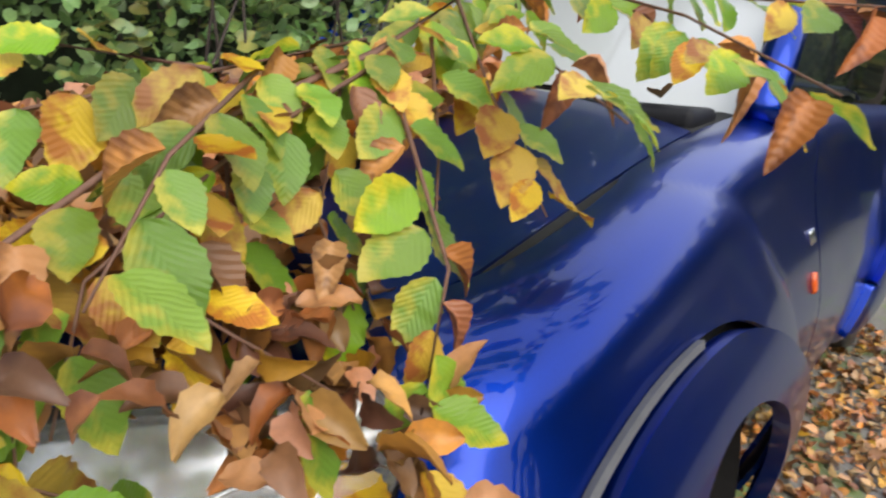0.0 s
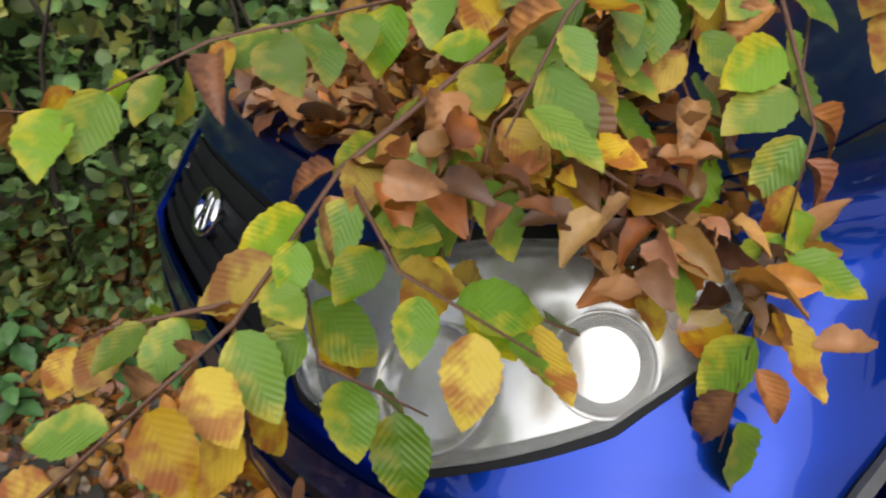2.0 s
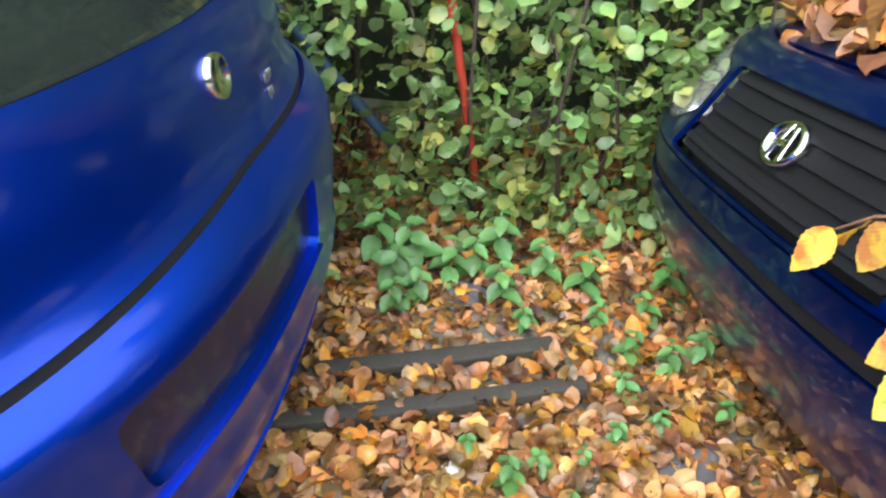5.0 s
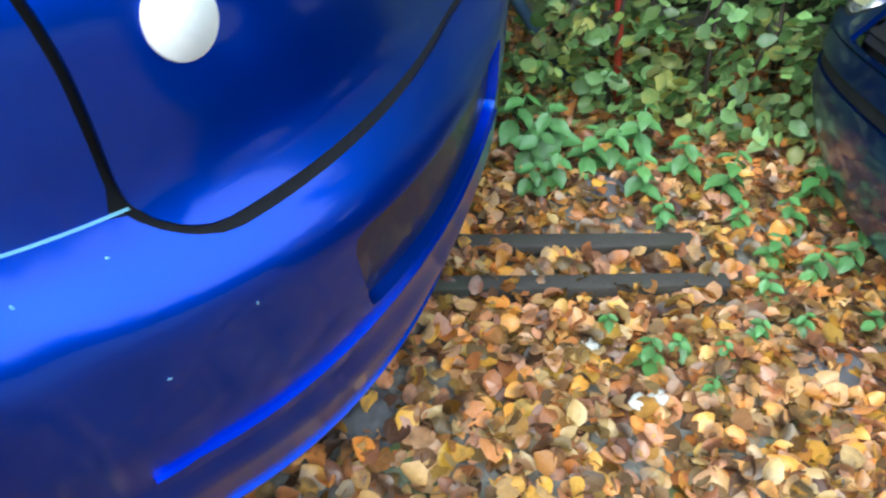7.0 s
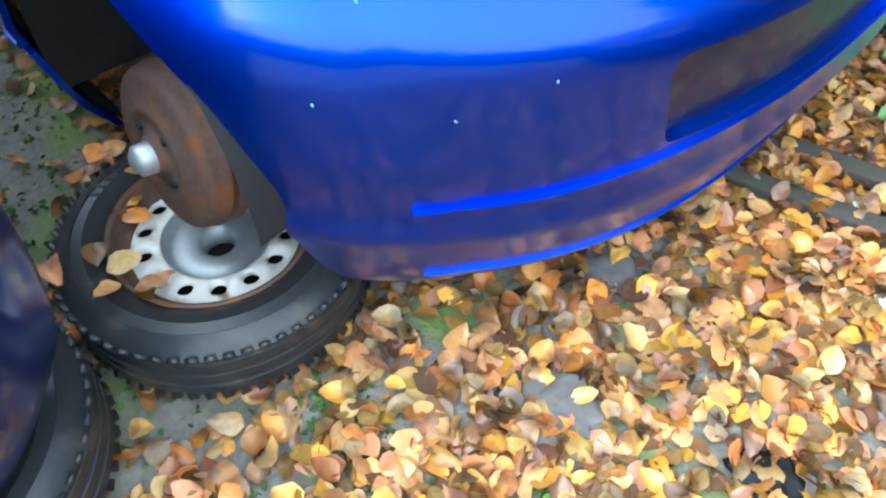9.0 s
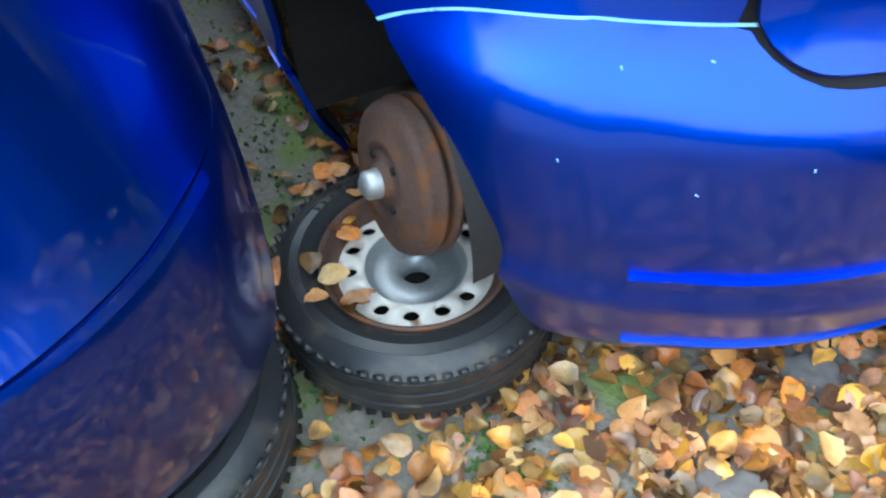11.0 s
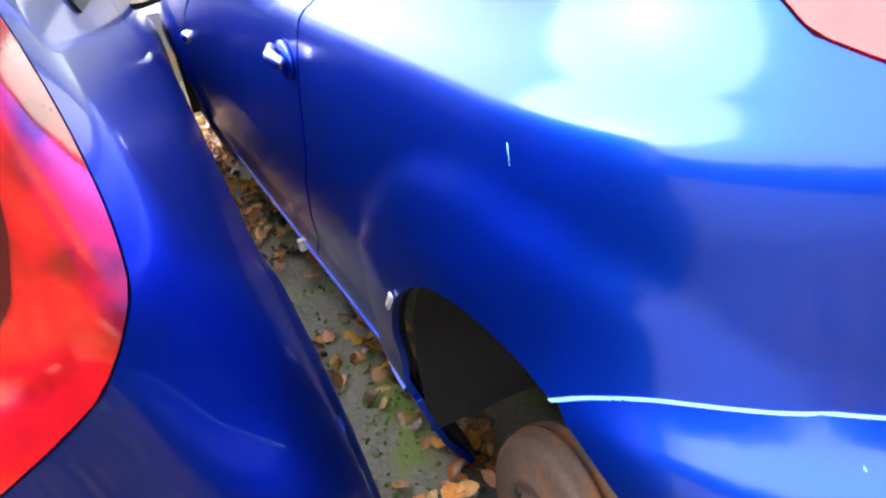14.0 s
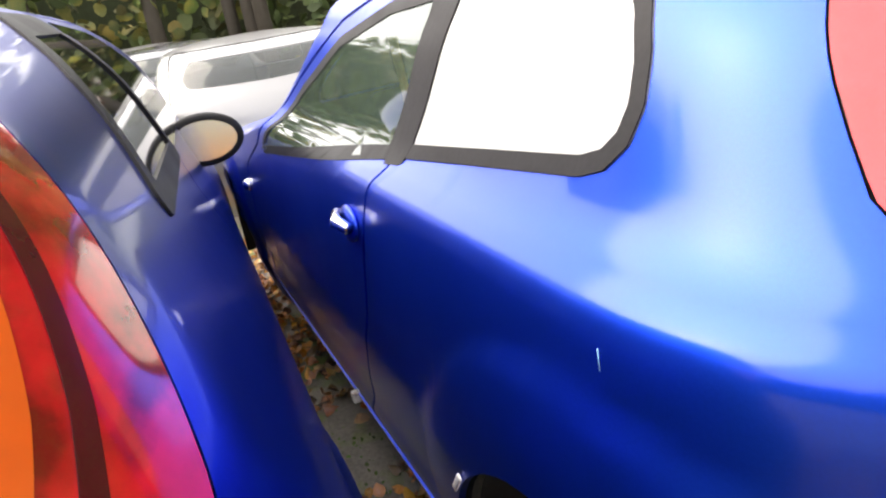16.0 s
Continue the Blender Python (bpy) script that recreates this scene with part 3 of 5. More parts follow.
p, n = on_shell(shell_b, 0.0, 0.845)
bm = lathe([(0.001, 0.008), (0.026, 0.008), (0.028, 0.011), (0.033, 0.010), (0.035, 0.0), (0.033, -0.01)], 36)
bm.transform(Matrix.Translation(p) @ n.to_track_quat("Z", "Y").to_matrix().to_4x4())
part("badge", bm, CHROME, car_b, "round chrome badge")
# round white sticker low on the tailgate
bm = bmesh.new()
bmesh.ops.create_cone(bm, cap_ends=True, segments=28, radius1=0.037, radius2=0.0355, depth=0.004)
turn = Vector((0.907, -0.37, 0.19)).to_track_quat("Z", "Y").to_matrix().to_4x4()
bm.transform(pose(-0.93, 0.64, 0, 0, 0, 180).inverted() @ Matrix.Translation((-1.1445, 0.125, 0.8925)) @ turn)
part("sticker", bm, STICKER, car_b, "round plain white sticker")
for k in range(5):
    p, n = on_shell(shell_b, -0.19 - 0.016 * (k % 3), 0.775 - 0.024 * (k // 3))
    bm = box((0.010, 0.016 + 0.004 * (k % 2), 0.004), (0, 0, 0.002), 0.001)
    bm.transform(Matrix.Translation(p) @ n.to_track_quat("Z", "Y").to_matrix().to_4x4())
    part("model_lettering", bm, CHROME, car_b, "small chrome lettering bar")
# dark plate recess, bumper joint with a painted glint, and lower lip
# very dark blue with greyer blotches
RECESS = material("blotched_dark_blue", (0.006, 0.010, 0.045), 0.4, 0.3, 0.3, 0.4, 30, 90, 0, (0.04, 0.045, 0.05), 0.25)
JOINT = material("joint_glint_and_chips", (0.22, 0.50, 0.70), 0.35, 0.2, 0.5, 0.1)
strip_b = pchip(*STYLE_B["strip"])
# thin pale strip: the light caught by the joint's edge, given as colour
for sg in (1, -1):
    panel("bumper_joint", shell_b, min(sg * 0.56, sg * 1.3), max(sg * 0.56, sg * 1.3), 0.68, 0.76, 0.006, 0.0009, lambda x, y, z, s: all_of(np.abs(z - strip_b(np.abs(s))) - 0.0013, x - 0.53, 0.60 - np.abs(y)), JOINT, car_b, "pale strip for the light on the bumper joint", 0.002, -0.0012)
rec_b = poly(STYLE_B["recess"], 0.02)
panel("plate_recess", shell_b, -0.30, 0.60, 0.4, 0.75, 0.02, 0.012, lambda x, y, z, s: rec_b(s, z) - 0.012, RECESS, car_b, "dark empty plate recess with grey blotches", 0.0, 0.018)
lip_z = pchip([-0.2, 0.3, 0.5, 0.62, 0.74, 0.9], [0.487, 0.485, 0.472, 0.461, 0.455, 0.45])
panel("bumper_lip", shell_b, -0.13, 0.74, 0.4, 0.55, 0.02, 0.004, lambda x, y, z, s: np.abs(z - lip_z(s)) - 0.0075, PAINT_B, car_b, "raised bumper lip", 0.012, -0.007)
panel("bumper_lip", shell_b, -0.60, 0.72, 0.18, 0.4, 0.02, 0.005, lambda x, y, z, s: np.abs(z - 0.285) - 0.005, PAINT_B, car_b, "thin lower bumper edge", 0.01, -0.006)
for s_c, v_c, a in ((0.765, 0.715, 35), (0.675, 0.725, 70), (0.83, 0.62, 20), (0.70, 0.60, 60), (0.60, 0.64, 10)):
    p, n = on_shell(shell_b, s_c, v_c, 0.0006)
    bm = box((0.002, 0.010 if s_c == 0.765 else 0.004, 0.0008), (0, 0, 0), 0, Matrix.Rotation(radians(a), 4, "Z"))
    bm.transform(Matrix.Translation(p) @ n.to_track_quat("Z", "Y").to_matrix().to_4x4())
    part("scratch", bm, JOINT, car_b, "pale chip in the paint")
p, n = on_shell(shell_b, shell_b.s_at(0.60) - 0.02, 0.925, 0.0006)
bm = box((0.001, 0.022, 0.0006), (0, 0, 0), 0, Matrix.Rotation(radians(8), 4, "Z"))
bm.transform(Matrix.Translation(p) @ n.to_track_quat("Z", "Y").to_matrix().to_4x4())
part("scratch", bm, JOINT, car_b, "pale scratch down the rear wing")
# door handle
s_h = shell_b.s_at(1.45)
p, n = on_shell(shell_b, s_h, 0.88, 0.004)
turn = Matrix.Translation(p) @ n.to_track_quat("Z", "X").to_matrix().to_4x4()
bm = bmesh.new()
bmesh.ops.create_uvsphere(bm, u_segments=20, v_segments=10, radius=1, matrix=turn @ Matrix.Diagonal((0.035, 0.05, 0.012, 1)))
cup = part("door_handle", bm, PAINT_B, car_b, "body-coloured oval door handle")
a, b = on_shell(shell_b, s_h + 0.06, 0.90, 0.022)[0], on_shell(shell_b, s_h - 0.06, 0.885, 0.022)[0]
part("handle_grip", tube(bmesh.new(), [a, (a + b) / 2 + n * 0.012, b], [0.011, 0.013, 0.011], 10), CHROME, cup)
p, n = on_shell(shell_b, shell_b.s_at(2.68), 0.73, 0.003)
bm = bmesh.new()
bmesh.ops.create_uvsphere(bm, u_segments=14, v_segments=8, radius=0.022, matrix=Matrix.Translation(p))
part("side_repeater", bm, CHROME, car_b, "small clear side repeater")
# dark borders of the side panes
panel("window_border", shell_b, 0, shell_b.S, 0.9, 1.45, 0.012, 0.012, lambda x, y, z, s: np.abs(poly(STYLE_B["quarter_glass"], 0.01)(x, z) + 0.012) - 0.0105, BLACK, car_b, "black window border", 0.002, -0.0025)
panel("window_border", shell_b, 0, shell_b.S, 0.9, 1.45, 0.012, 0.012, lambda x, y, z, s: np.abs(poly(STYLE_B["door_glass"], 0.02)(x, z) + 0.012) - 0.011, BLACK, car_b, "black window border", 0.002, -0.0025)
panel("pillar_cover", shell_b, 0, shell_b.S, 0.9, 1.45, 0.012, 0.012, lambda x, y, z, s: poly([(1.275, 0.995), (1.20, 1.0), (1.10, 1.265), (1.185, 1.265)])(x, z), BLACK, car_b, "black pillar cover", 0.003, -0.003)
part("seat_belt", box((0.045, 0.004, 0.50), (1.62, 0.58, 0.96), 0, Matrix.Rotation(radians(12), 4, "Y")), material("yellow_strap", (0.6, 0.42, 0.08), 0.7), car_b, "yellow belt strap behind the door window")
for y in (0.36, -0.36):
    bm = box((0.16, 0.46, 0.50), (1.55, y, 0.75), 0.05, Matrix.Rotation(radians(-14), 4, "Y"))
    part("seat", bm, CAVITY, car_b)

# hub, drum and axle of the missing wheel
hub = Matrix.Translation((0.67, 0.80, 0.322)) @ Matrix.Rotation(radians(10), 4, "X") @ Matrix.Diagonal((0.98, 1.1, 0.98, 1)) @ Matrix.Translation((0, -0.84, 0))
bm = lathe([(0.001, 0.862), (0.032, 0.856), (0.032, 0.848), (0.06, 0.846), (0.064, 0.851), (0.075, 0.850), (0.08, 0.845), (0.112, 0.843), (0.126, 0.837), (0.131, 0.828), (0.131, 0.815), (0.136, 0.813), (0.136, 0.806), (0.130, 0.804), (0.130, 0.792), (0.136, 0.790), (0.136, 0.783), (0.05, 0.78)], 56, "y")
bm.transform(hub)
drum = part("brake_drum", bm, RUST, car_b, "rusty brown brake drum")
bm = lathe([(0.001, 0.884), (0.014, 0.883), (0.024, 0.876), (0.026, 0.850)], 32, "y")
bm.transform(hub)
part("hub_cap", bm, ZINC, drum, "grey zinc hub cap")
for k in range(4):
    a = 0.6 + k * math.pi / 2
    bm = lathe([(0.001, 0.8515), (0.007, 0.851), (0.0072, 0.843)], 12, "y")
    bm.transform(hub @ Matrix.Translation((0.05 * math.cos(a), 0, 0.05 * math.sin(a))))
    part("stud_hole", bm, CAVITY, drum)
part("axle_beam", tube(bmesh.new(), [(0.67, 0.69, 0.33), (0.8, 0.6, 0.33), (1.05, 0.55, 0.36)], [0.035, 0.04, 0.05], 10), CAVITY, car_b)
part("damper", tube(bmesh.new(), [(0.60, 0.66, 0.32), (0.52, 0.62, 0.62)], [0.022, 0.026], 10), CAVITY, car_b)
for sg in (1, -1):
    lo, hi = sorted((sg * shell_b.s_at(0.98), sg * shell_b.s_at(2.84)))
    panel("sill_ledge", shell_b, lo, hi, 0.25, 0.45, 0.03, 0.006, lambda x, y, z, s: np.abs(z - 0.352) - 0.007, PAINT_B, car_b, "blue ledge along the sill", 0.010, -0.005)
# chipped lip at the front of the arch
p, n = on_shell(shell_b, shell_b.s_at(0.885), 0.615, 0.004)
part("paint_chip", box((0.012, 0.004, 0.05), p, 0.002, Matrix.Rotation(radians(-38), 4, "Y")), WHITE_RIM, car_b, "bare white chip on the arch lip")
p, n = on_shell(shell_b, shell_b.s_at(1.66), 0.35, 0.012)
part("sill_clip", box((0.022, 0.02, 0.03), p, 0.004), WHITE_RIM, car_b, "white plastic clip on the sill")

# ---- loose wheels lying flat ----


def flat_wheel(name, m, label, rim_mat):
    w = thing(name, m, label, "wheel", "wheels propping the cars")
    R, T = 0.272, 0.165
    prof = [(0.172, 0.02), (0.185, 0.006), (0.215, 0.002), (0.246, 0.010), (0.262, 0.024), (0.2705, 0.034)]
    for k in range(3):
        z = 0.034 + 0.034 * k
        prof += [(0.272, z + 0.003), (0.272, z + 0.026), (0.265, z + 0.028), (0.265, z + 0.033)]
    prof += [(0.2705, 0.137), (0.262, 0.146), (0.246, 0.158), (0.236, 0.1625), (0.234, 0.1605), (0.215, 0.165), (0.212, 0.1632), (0.195, 0.160), (0.182, 0.152), (0.172, 0.14), (0.170, 0.08), (0.172, 0.02)]
    tyre = part("tyre", lathe(prof, 72), RUBBER, w, "worn black tyre with ribbed tread")
    tyre.data.set_sharp_from_angle(angle=radians(40))
    blocks = bmesh.new()
    for k in range(60):
        a = k * 6.28319 / 60
        for z in (0.036, 0.136):
            bmesh.ops.create_cube(blocks, size=1, matrix=Matrix.Rotation(a, 4, "Z") @ Matrix.Translation((0.2665, 0, z)) @ Matrix.Rotation(radians(28 if z > 0.1 else -28), 4, "Y") @ Matrix.Rotation(radians(14), 4, "X") @ Matrix.Diagonal((0.008, 0.0165, 0.03, 1)))
    tagged(part("tread", blocks, RUBBER, tyre), "", "", "", "stuff")
    bars = bmesh.new()
    for k in range(9):
        a = radians(150 + 5.2 * k)
        bmesh.ops.create_cube(bars, size=1, matrix=Matrix.Rotation(a, 4, "Z") @ Matrix.Translation((0.224, 0, 0.1642)) @ Matrix.Diagonal((0.02 if k % 2 else 0.014, 0.006, 0.0025, 1)))
    part("sidewall_mark", bars, RUBBER, tyre)
    # rim: flange, pierced ring, dish and hub bore
    rim = part("rim", lathe([(0.180, 0.150), (0.1815, 0.157), (0.176, 0.159), (0.170, 0.153), (0.168, 0.135), (0.158, 0.120), (0.150, 0.118)], 72), RUST, w, "rusted rim flange")
    bm = bmesh.new()
    N, r0, r1 = 14, 0.098, 0.150
    for k in range(N):
        a0 = k * 6.28319 / N
        half = 3.14159 / N
        outer, inner = [], []
        for q in range(16):
            t = q / 16 * 8
            side, f = int(t // 2), (t % 2) / 2
            u, v = [(f * 2 - 1, -1), (1, f * 2 - 1), (1 - f * 2, 1), (-1, 1 - f * 2)][side]
            r, a = (r0 + r1) / 2 + v * (r1 - r0) / 2, a0 + u * half
            zz = 0.118 + 0.012 * (1 - ((v + 0.1)) ** 2)
            outer.append((r * math.cos(a), r * math.sin(a), zz))
            ang = math.atan2(v, u)
            rc, ac = 0.126 + 0.0155 * math.sin(ang), a0 + 0.0155 / 0.126 * math.cos(ang)
            inner.append((rc * math.cos(ac), rc * math.sin(ac), 0.129))
        vo, vi = [bm.verts.new(c) for c in outer], [bm.verts.new(c) for c in inner]
        vd = [bm.verts.new((c[0], c[1], 0.115)) for c in inner]
        for q in range(16):
            e = (q + 1) % 16
            bm.faces.new((vo[q], vo[e], vi[e], vi[q]))
            bm.faces.new((vi[q], vi[e], vd[e], vd[q]))
    bmesh.ops.remove_doubles(bm, verts=bm.verts, dist=0.0004)
    bmesh.ops.recalc_face_normals(bm, faces=bm.faces)
    part("pierced_disc", bm, rim_mat, w, "off-white painted wheel disc with round holes")
    bm = lathe([(0.100, 0.118), (0.094, 0.112), (0.086, 0.100), (0.078, 0.096), (0.066, 0.103), (0.04, 0.103), (0.031, 0.098), (0.03, 0.06)], 56)
    part("hub_dish", bm, ZINC, w, "grey bolt circle and hub bore")
    part("rim_barrel", lathe([(0.165, 0.04), (0.160, 0.075), (0.05, 0.055), (0.001, 0.05)], 40), CAVITY, w)
    return w


flat_wheel("loose_wheel", pose(-1.585, -0.13, 0.0, 0, 0, 20) @ Matrix.Scale(0.96, 4), "black tyre on white steel rim lying flat under the drum", WHITE_RIM)
flat_wheel("propping_wheel", pose(-1.55, -0.68, 0.0, 0, 0, 70), "black tyre lying flat under the dark hatchback", WHITE_RIM)

# ---- the car under the branch ----
POSE_A = Matrix.Translation((-0.196, 0.872, -0.121)) @ Matrix.Rotation(radians(8.8), 4, "Z") @ Matrix.Rotation(radians(1.3), 4, "Y") @ Matrix.Rotation(radians(-8.6), 4, "X") @ Matrix.Scale(1.114, 4)
ROWS_A = [
    (0.25, 0.25, 0.08, 0.10, 0.1, 0), (0.35, 0.35, 0.04, 0.04, 0.05, 0), (0.48, 0.48, 0.012, 0.0, 0.0, 0), (0.60, 0.60, 0.002, 0.005, 0.0, 0.15), (0.66, 0.66, 0.020, 0.03, 0.0, 0.4),
    (0.72, 0.72, 0.050, 0.056, 0.0, 0.65), (0.77, 0.765, 0.064, 0.078, 0.0, 0.8), (0.82, 0.805, 0.072, 0.10, 0.0, 0.95), (0.87, 0.838, 0.092, 0.125, 0.0, 1.0), (0.92, 0.859, 0.132, 0.15, 0.0, 1.0), (0.97, 0.868, 0.175, 0.17, 0.0, 1.0), (1.0, 0.868, 0.20, 0.18, 0.0, 1.0)]
rise_a = pchip([0, 0.25, 0.46, 1.4, 2.1, 4.6], [-0.06, -0.035, 0.0, 0.19, 0.24, 0.24])
ARCH_A = ((0.95, 0.31, 0.39, 0.515, 0.0), (3.5, 0.31, 0.39, 0.515, 0.0))
shell_a = Shell(4.5, 0.92, 0.66, 2.9, ROWS_A, ((0.95, 0.31, 0.39, 0.68, 0.040), (3.5, 0.31, 0.39, 0.68, 0.040)), rise_a)
car_a = thing("parked_car", POSE_A, "dark blue car with leaves heaped over its bonnet", "car")
EDGE_A = 0.72


def nose_edge(k):
    """The front edge of the bonnet at the share k of its half width: a place on the skin's upper rim."""
    s = np.linspace(0, 1.6, 400)
    p = shell_a.at(s, np.full(400, 1.0))
    q = int(np.searchsorted(p[:, 1], abs(k) * EDGE_A * 0.995))
    return p[min(q, 399)]


def bonnet_at(x, k):
    """Height of the bonnet at x and the share k of its half width."""
    x0 = float(nose_edge(k)[0])
    return 0.868 + float(rise_a(x)) + 0.05 * (1 - abs(k) ** 2.5) * min(1, max(0, (x - x0) / 0.25)) ** 0.6


SEAL = material("grey_seal", (0.10, 0.10, 0.10), 0.7)


def build_a():
    sh = shell_a
    S, v0, v1 = sh.S, sh.v0, sh.v1
    arch = lambda x, z: any_of(*[np.where(z < cz, np.abs(x - cx) - r0, np.hypot(x - cx, z - cz) - r0) for cx, cz, r0, r1, up in ARCH_A])
    wide = lambda x, cx: np.where(x < cx, (x - cx) / 1.25, x - cx)
    flare = lambda x, z: any_of(*[np.where(z < 0.2, np.abs(wide(x, cx)) - 0.6, np.hypot(wide(x, cx), z - 0.2) - 0.6) for cx, cz, r0, r1, up in ARCH_A])
    s_in, s_out = 0.40, 1.02
    light = poly([(s_in, 0.67), (0.50, 0.625), (0.70, 0.62), (0.88, 0.685), (0.98, 0.755), (0.995, 0.815), (0.955, 0.85), (0.7, 0.825), (s_in + 0.02, 0.765)], 0.035)
    f_light = lambda x, y, z, s: np.maximum(light(np.abs(s), z), x - 1.0)
    f_bump = lambda x, y, z, s: all_of(z - 0.585, x - 0.56)
    f_strip = lambda x, y, z, s: all_of(np.abs(z - 0.515) - 0.014, x - 0.54)
    f_grille = lambda x, y, z, s: all_of(np.abs(s) - 0.375, 0.60 - z, z - 0.775)
    side = lambda x, y: np.where(np.abs(y) > 0.6, -1.0, 1.0)
    panel("bumper", sh, -1.5, 1.5, v0, v1, 0.02, 0.012, lambda *a: all_of(f_bump(*a) + 0.002, 0.002 - f_strip(*a), -flare(a[0], a[2])), PAINT_A, car_a)
    panel("bumper_strip", sh, -1.3, 1.3, v0, v1, 0.02, 0.008, lambda *a: f_strip(*a) + 0.001, BLACK, car_a, "black rubbing strip", 0.01, 0.006)
    grille = panel("grille", sh, -0.7, 0.7, v0, v1, 0.02, 0.016, lambda *a: f_grille(*a) + 0.003, BLACK, car_a, "black grille", 0.01, 0.02)
    for k in range(5):
        zz = 0.63 + 0.032 * k
        panel("grille_bar", sh, -0.36, 0.36, v0, v1, 0.02, 0.004, lambda x, y, z, s: np.abs(z - zz) - 0.006, BLACK, grille, "", 0.012, 0.008)
    for lo, hi in ((0, S), (-S, 0)):
        panel("fender", sh, lo, hi, v0, v1, 0.02, 0.01, lambda *a: all_of(0.003 - f_bump(*a), 0.005 - f_light(*a), 0.003 - f_grille(*a), a[0] - 1.806, 0.003 - flare(a[0], a[2])), PAINT_A, car_a)
        for cx, cz, r0, r1, up in ARCH_A:
            near = lambda x: np.abs(x - cx) - 0.9
            panel("arch_flare", sh, lo, hi, v0, v1, 0.014, 0.012, lambda *a: all_of(flare(a[0], a[2]), -arch(a[0], a[2]), 0.30 - a[2], side(a[0], a[1]), near(a[0]), np.where(a[0] > cx, a[0] - cx - 0.6, cx - 0.74 - a[0])), PAINT_A, car_a, "raised wheel arch flare", 0.03, -0.03)
            panel("flare_seal", sh, lo, hi, v0, v1, 0.01, 0.008, lambda *a: all_of(np.abs(flare(a[0], a[2]) - 0.003) - 0.005, 0.36 - a[2], side(a[0], a[1]), near(a[0]), a[0] - cx - 0.5, cx - 0.55 - a[0]), SEAL, car_a, "grey rubber seal", 0.01, -0.012)
        lens = panel("headlamp", sh, lo, hi, v0, v1, 0.02, 0.01, lambda *a: f_light(*a) + 0.003, LENS_CLEAR, car_a, "clear headlamp lens", 0.02)
        panel("lamp_seal", sh, lo, hi, v0, v1, 0.012, 0.008, lambda *a: np.abs(f_light(*a) - 0.001) - 0.006, BLACK, lens, "", 0.01, 0.003)
        panel("reflector", sh, lo, hi, v0, v1, 0.015, 0.01, lambda *a: f_light(*a) - 0.01, LAMP_REFLECTOR, lens, "bright reflector", 0.0, 0.045)
        sg = 1 if lo >= 0 else -1
        for s_b, z_b, r_b in ((0.50, 0.695, 0.05), (0.67, 0.715, 0.068), (0.86, 0.765, 0.052)):
            p, n = on_shell(sh, sg * s_b, z_b, -0.035)
            bm = lathe([(0.02, -0.03), (r_b * 0.6, -0.022), (r_b * 0.9, 0.0), (r_b, 0.018), (r_b * 1.06, 0.016)], 32)
            bm.transform(Matrix.Translation(p) @ n.to_track_quat("Z", "Y").to_matrix().to_4x4())
            part("lamp_bowl", bm, LAMP_REFLECTOR, lens)
        panel("door", sh, lo, hi, v0, v1, 0.03, 0.02, lambda *a: all_of(1.814 - a[0], a[0] - 4.4, -arch(a[0], a[2])), PAINT_A, car_a)
        for cx, cz, r0, r1, up in ARCH_A:
            arch_liner(car_a, cx, cz, r0 + 0.006, sg * 0.90, sg * 0.58)
            bm = lathe([(0.2, 0.52), (0.29, 0.53), (0.315, 0.56), (0.32, 0.60), (0.32, 0.68), (0.31, 0.71), (0.28, 0.73), (0.2, 0.72), (0.19, 0.66), (0.02, 0.65)], 48, "y")
            if sg < 0:
                bm.transform(Matrix.Rotation(math.pi, 4, "Z"))
            bm.transform(Matrix.Translation((cx, sg * 0.13, 0.36)))
            wheel = part("wheel", bm, RUBBER, car_a, "black road wheel")
    panel("inner_shell", sh, -S, S, v0, v1, 0.05, 0.02, lambda *a: all_of(-arch(a[0], a[2]), 0.01 - f_light(*a)), CAVITY, car_a, "", 0.0, 0.07)
    # bonnet: a crowned sheet between the two wings, with a folded edge
    nx, ny = 50, 64
    v = []
    for q in range(ny + 1):
        k = (q / ny * 2 - 1)
        e = nose_edge(k)
        x0 = float(e[0]) + 0.006
        for p in range(nx + 1):
            x = x0 + (1.42 - 0.10 * k * k - x0) * (p / nx) ** 1.3
            v.append((x, k * (EDGE_A - 0.005), bonnet_at(x, k) + 0.0))
    f = [(q * (nx + 1) + p, q * (nx + 1) + p + 1, (q + 1) * (nx + 1) + p + 1, (q + 1) * (nx + 1) + p) for q in range(ny) for p in range(nx)]
    f = [g[::-1] for g in f]
    for line in ([q * (nx + 1) for q in range(ny + 1)], list(range(nx + 1)), [ny * (nx + 1) + p for p in range(nx + 1)]):
        base = len(v)
        v += [(v[c][0] + (0.004 if line[0] == 0 and len(line) == ny + 1 else 0), v[c][1] * 0.998, v[c][2] - 0.02) for c in line]
        f += [(line[c], line[c + 1], base + c + 1, base + c) for c in range(len(line) - 1)]
    bonnet = mesh_part("bonnet", v, f, PAINT_A, car_a)
    bonnet.data.set_sharp_from_angle(angle=radians(45))
    part("underbody", box((3.9, 1.12, 0.42), (2.3, 0, 0.44), 0.02), CAVITY, car_a)
    part("engine_bay", box((1.1, 1.36, 0.3), (0.95, 0, 0.60), 0.02), CAVITY, car_a)
    # cowl, windscreen, pillars, roof
    part("cowl", box((0.16, 1.40, 0.05), (1.44, 0, 1.065), 0.015), BLACK, car_a, "black cowl with wiper arms")
    part("wiper", tube(bmesh.new(), [(1.43, -0.45, 1.10), (1.47, -0.1, 1.12), (1.49, 0.35, 1.125)], [0.012, 0.01, 0.006], 6), BLACK, car_a)
    gv, gf = [], []
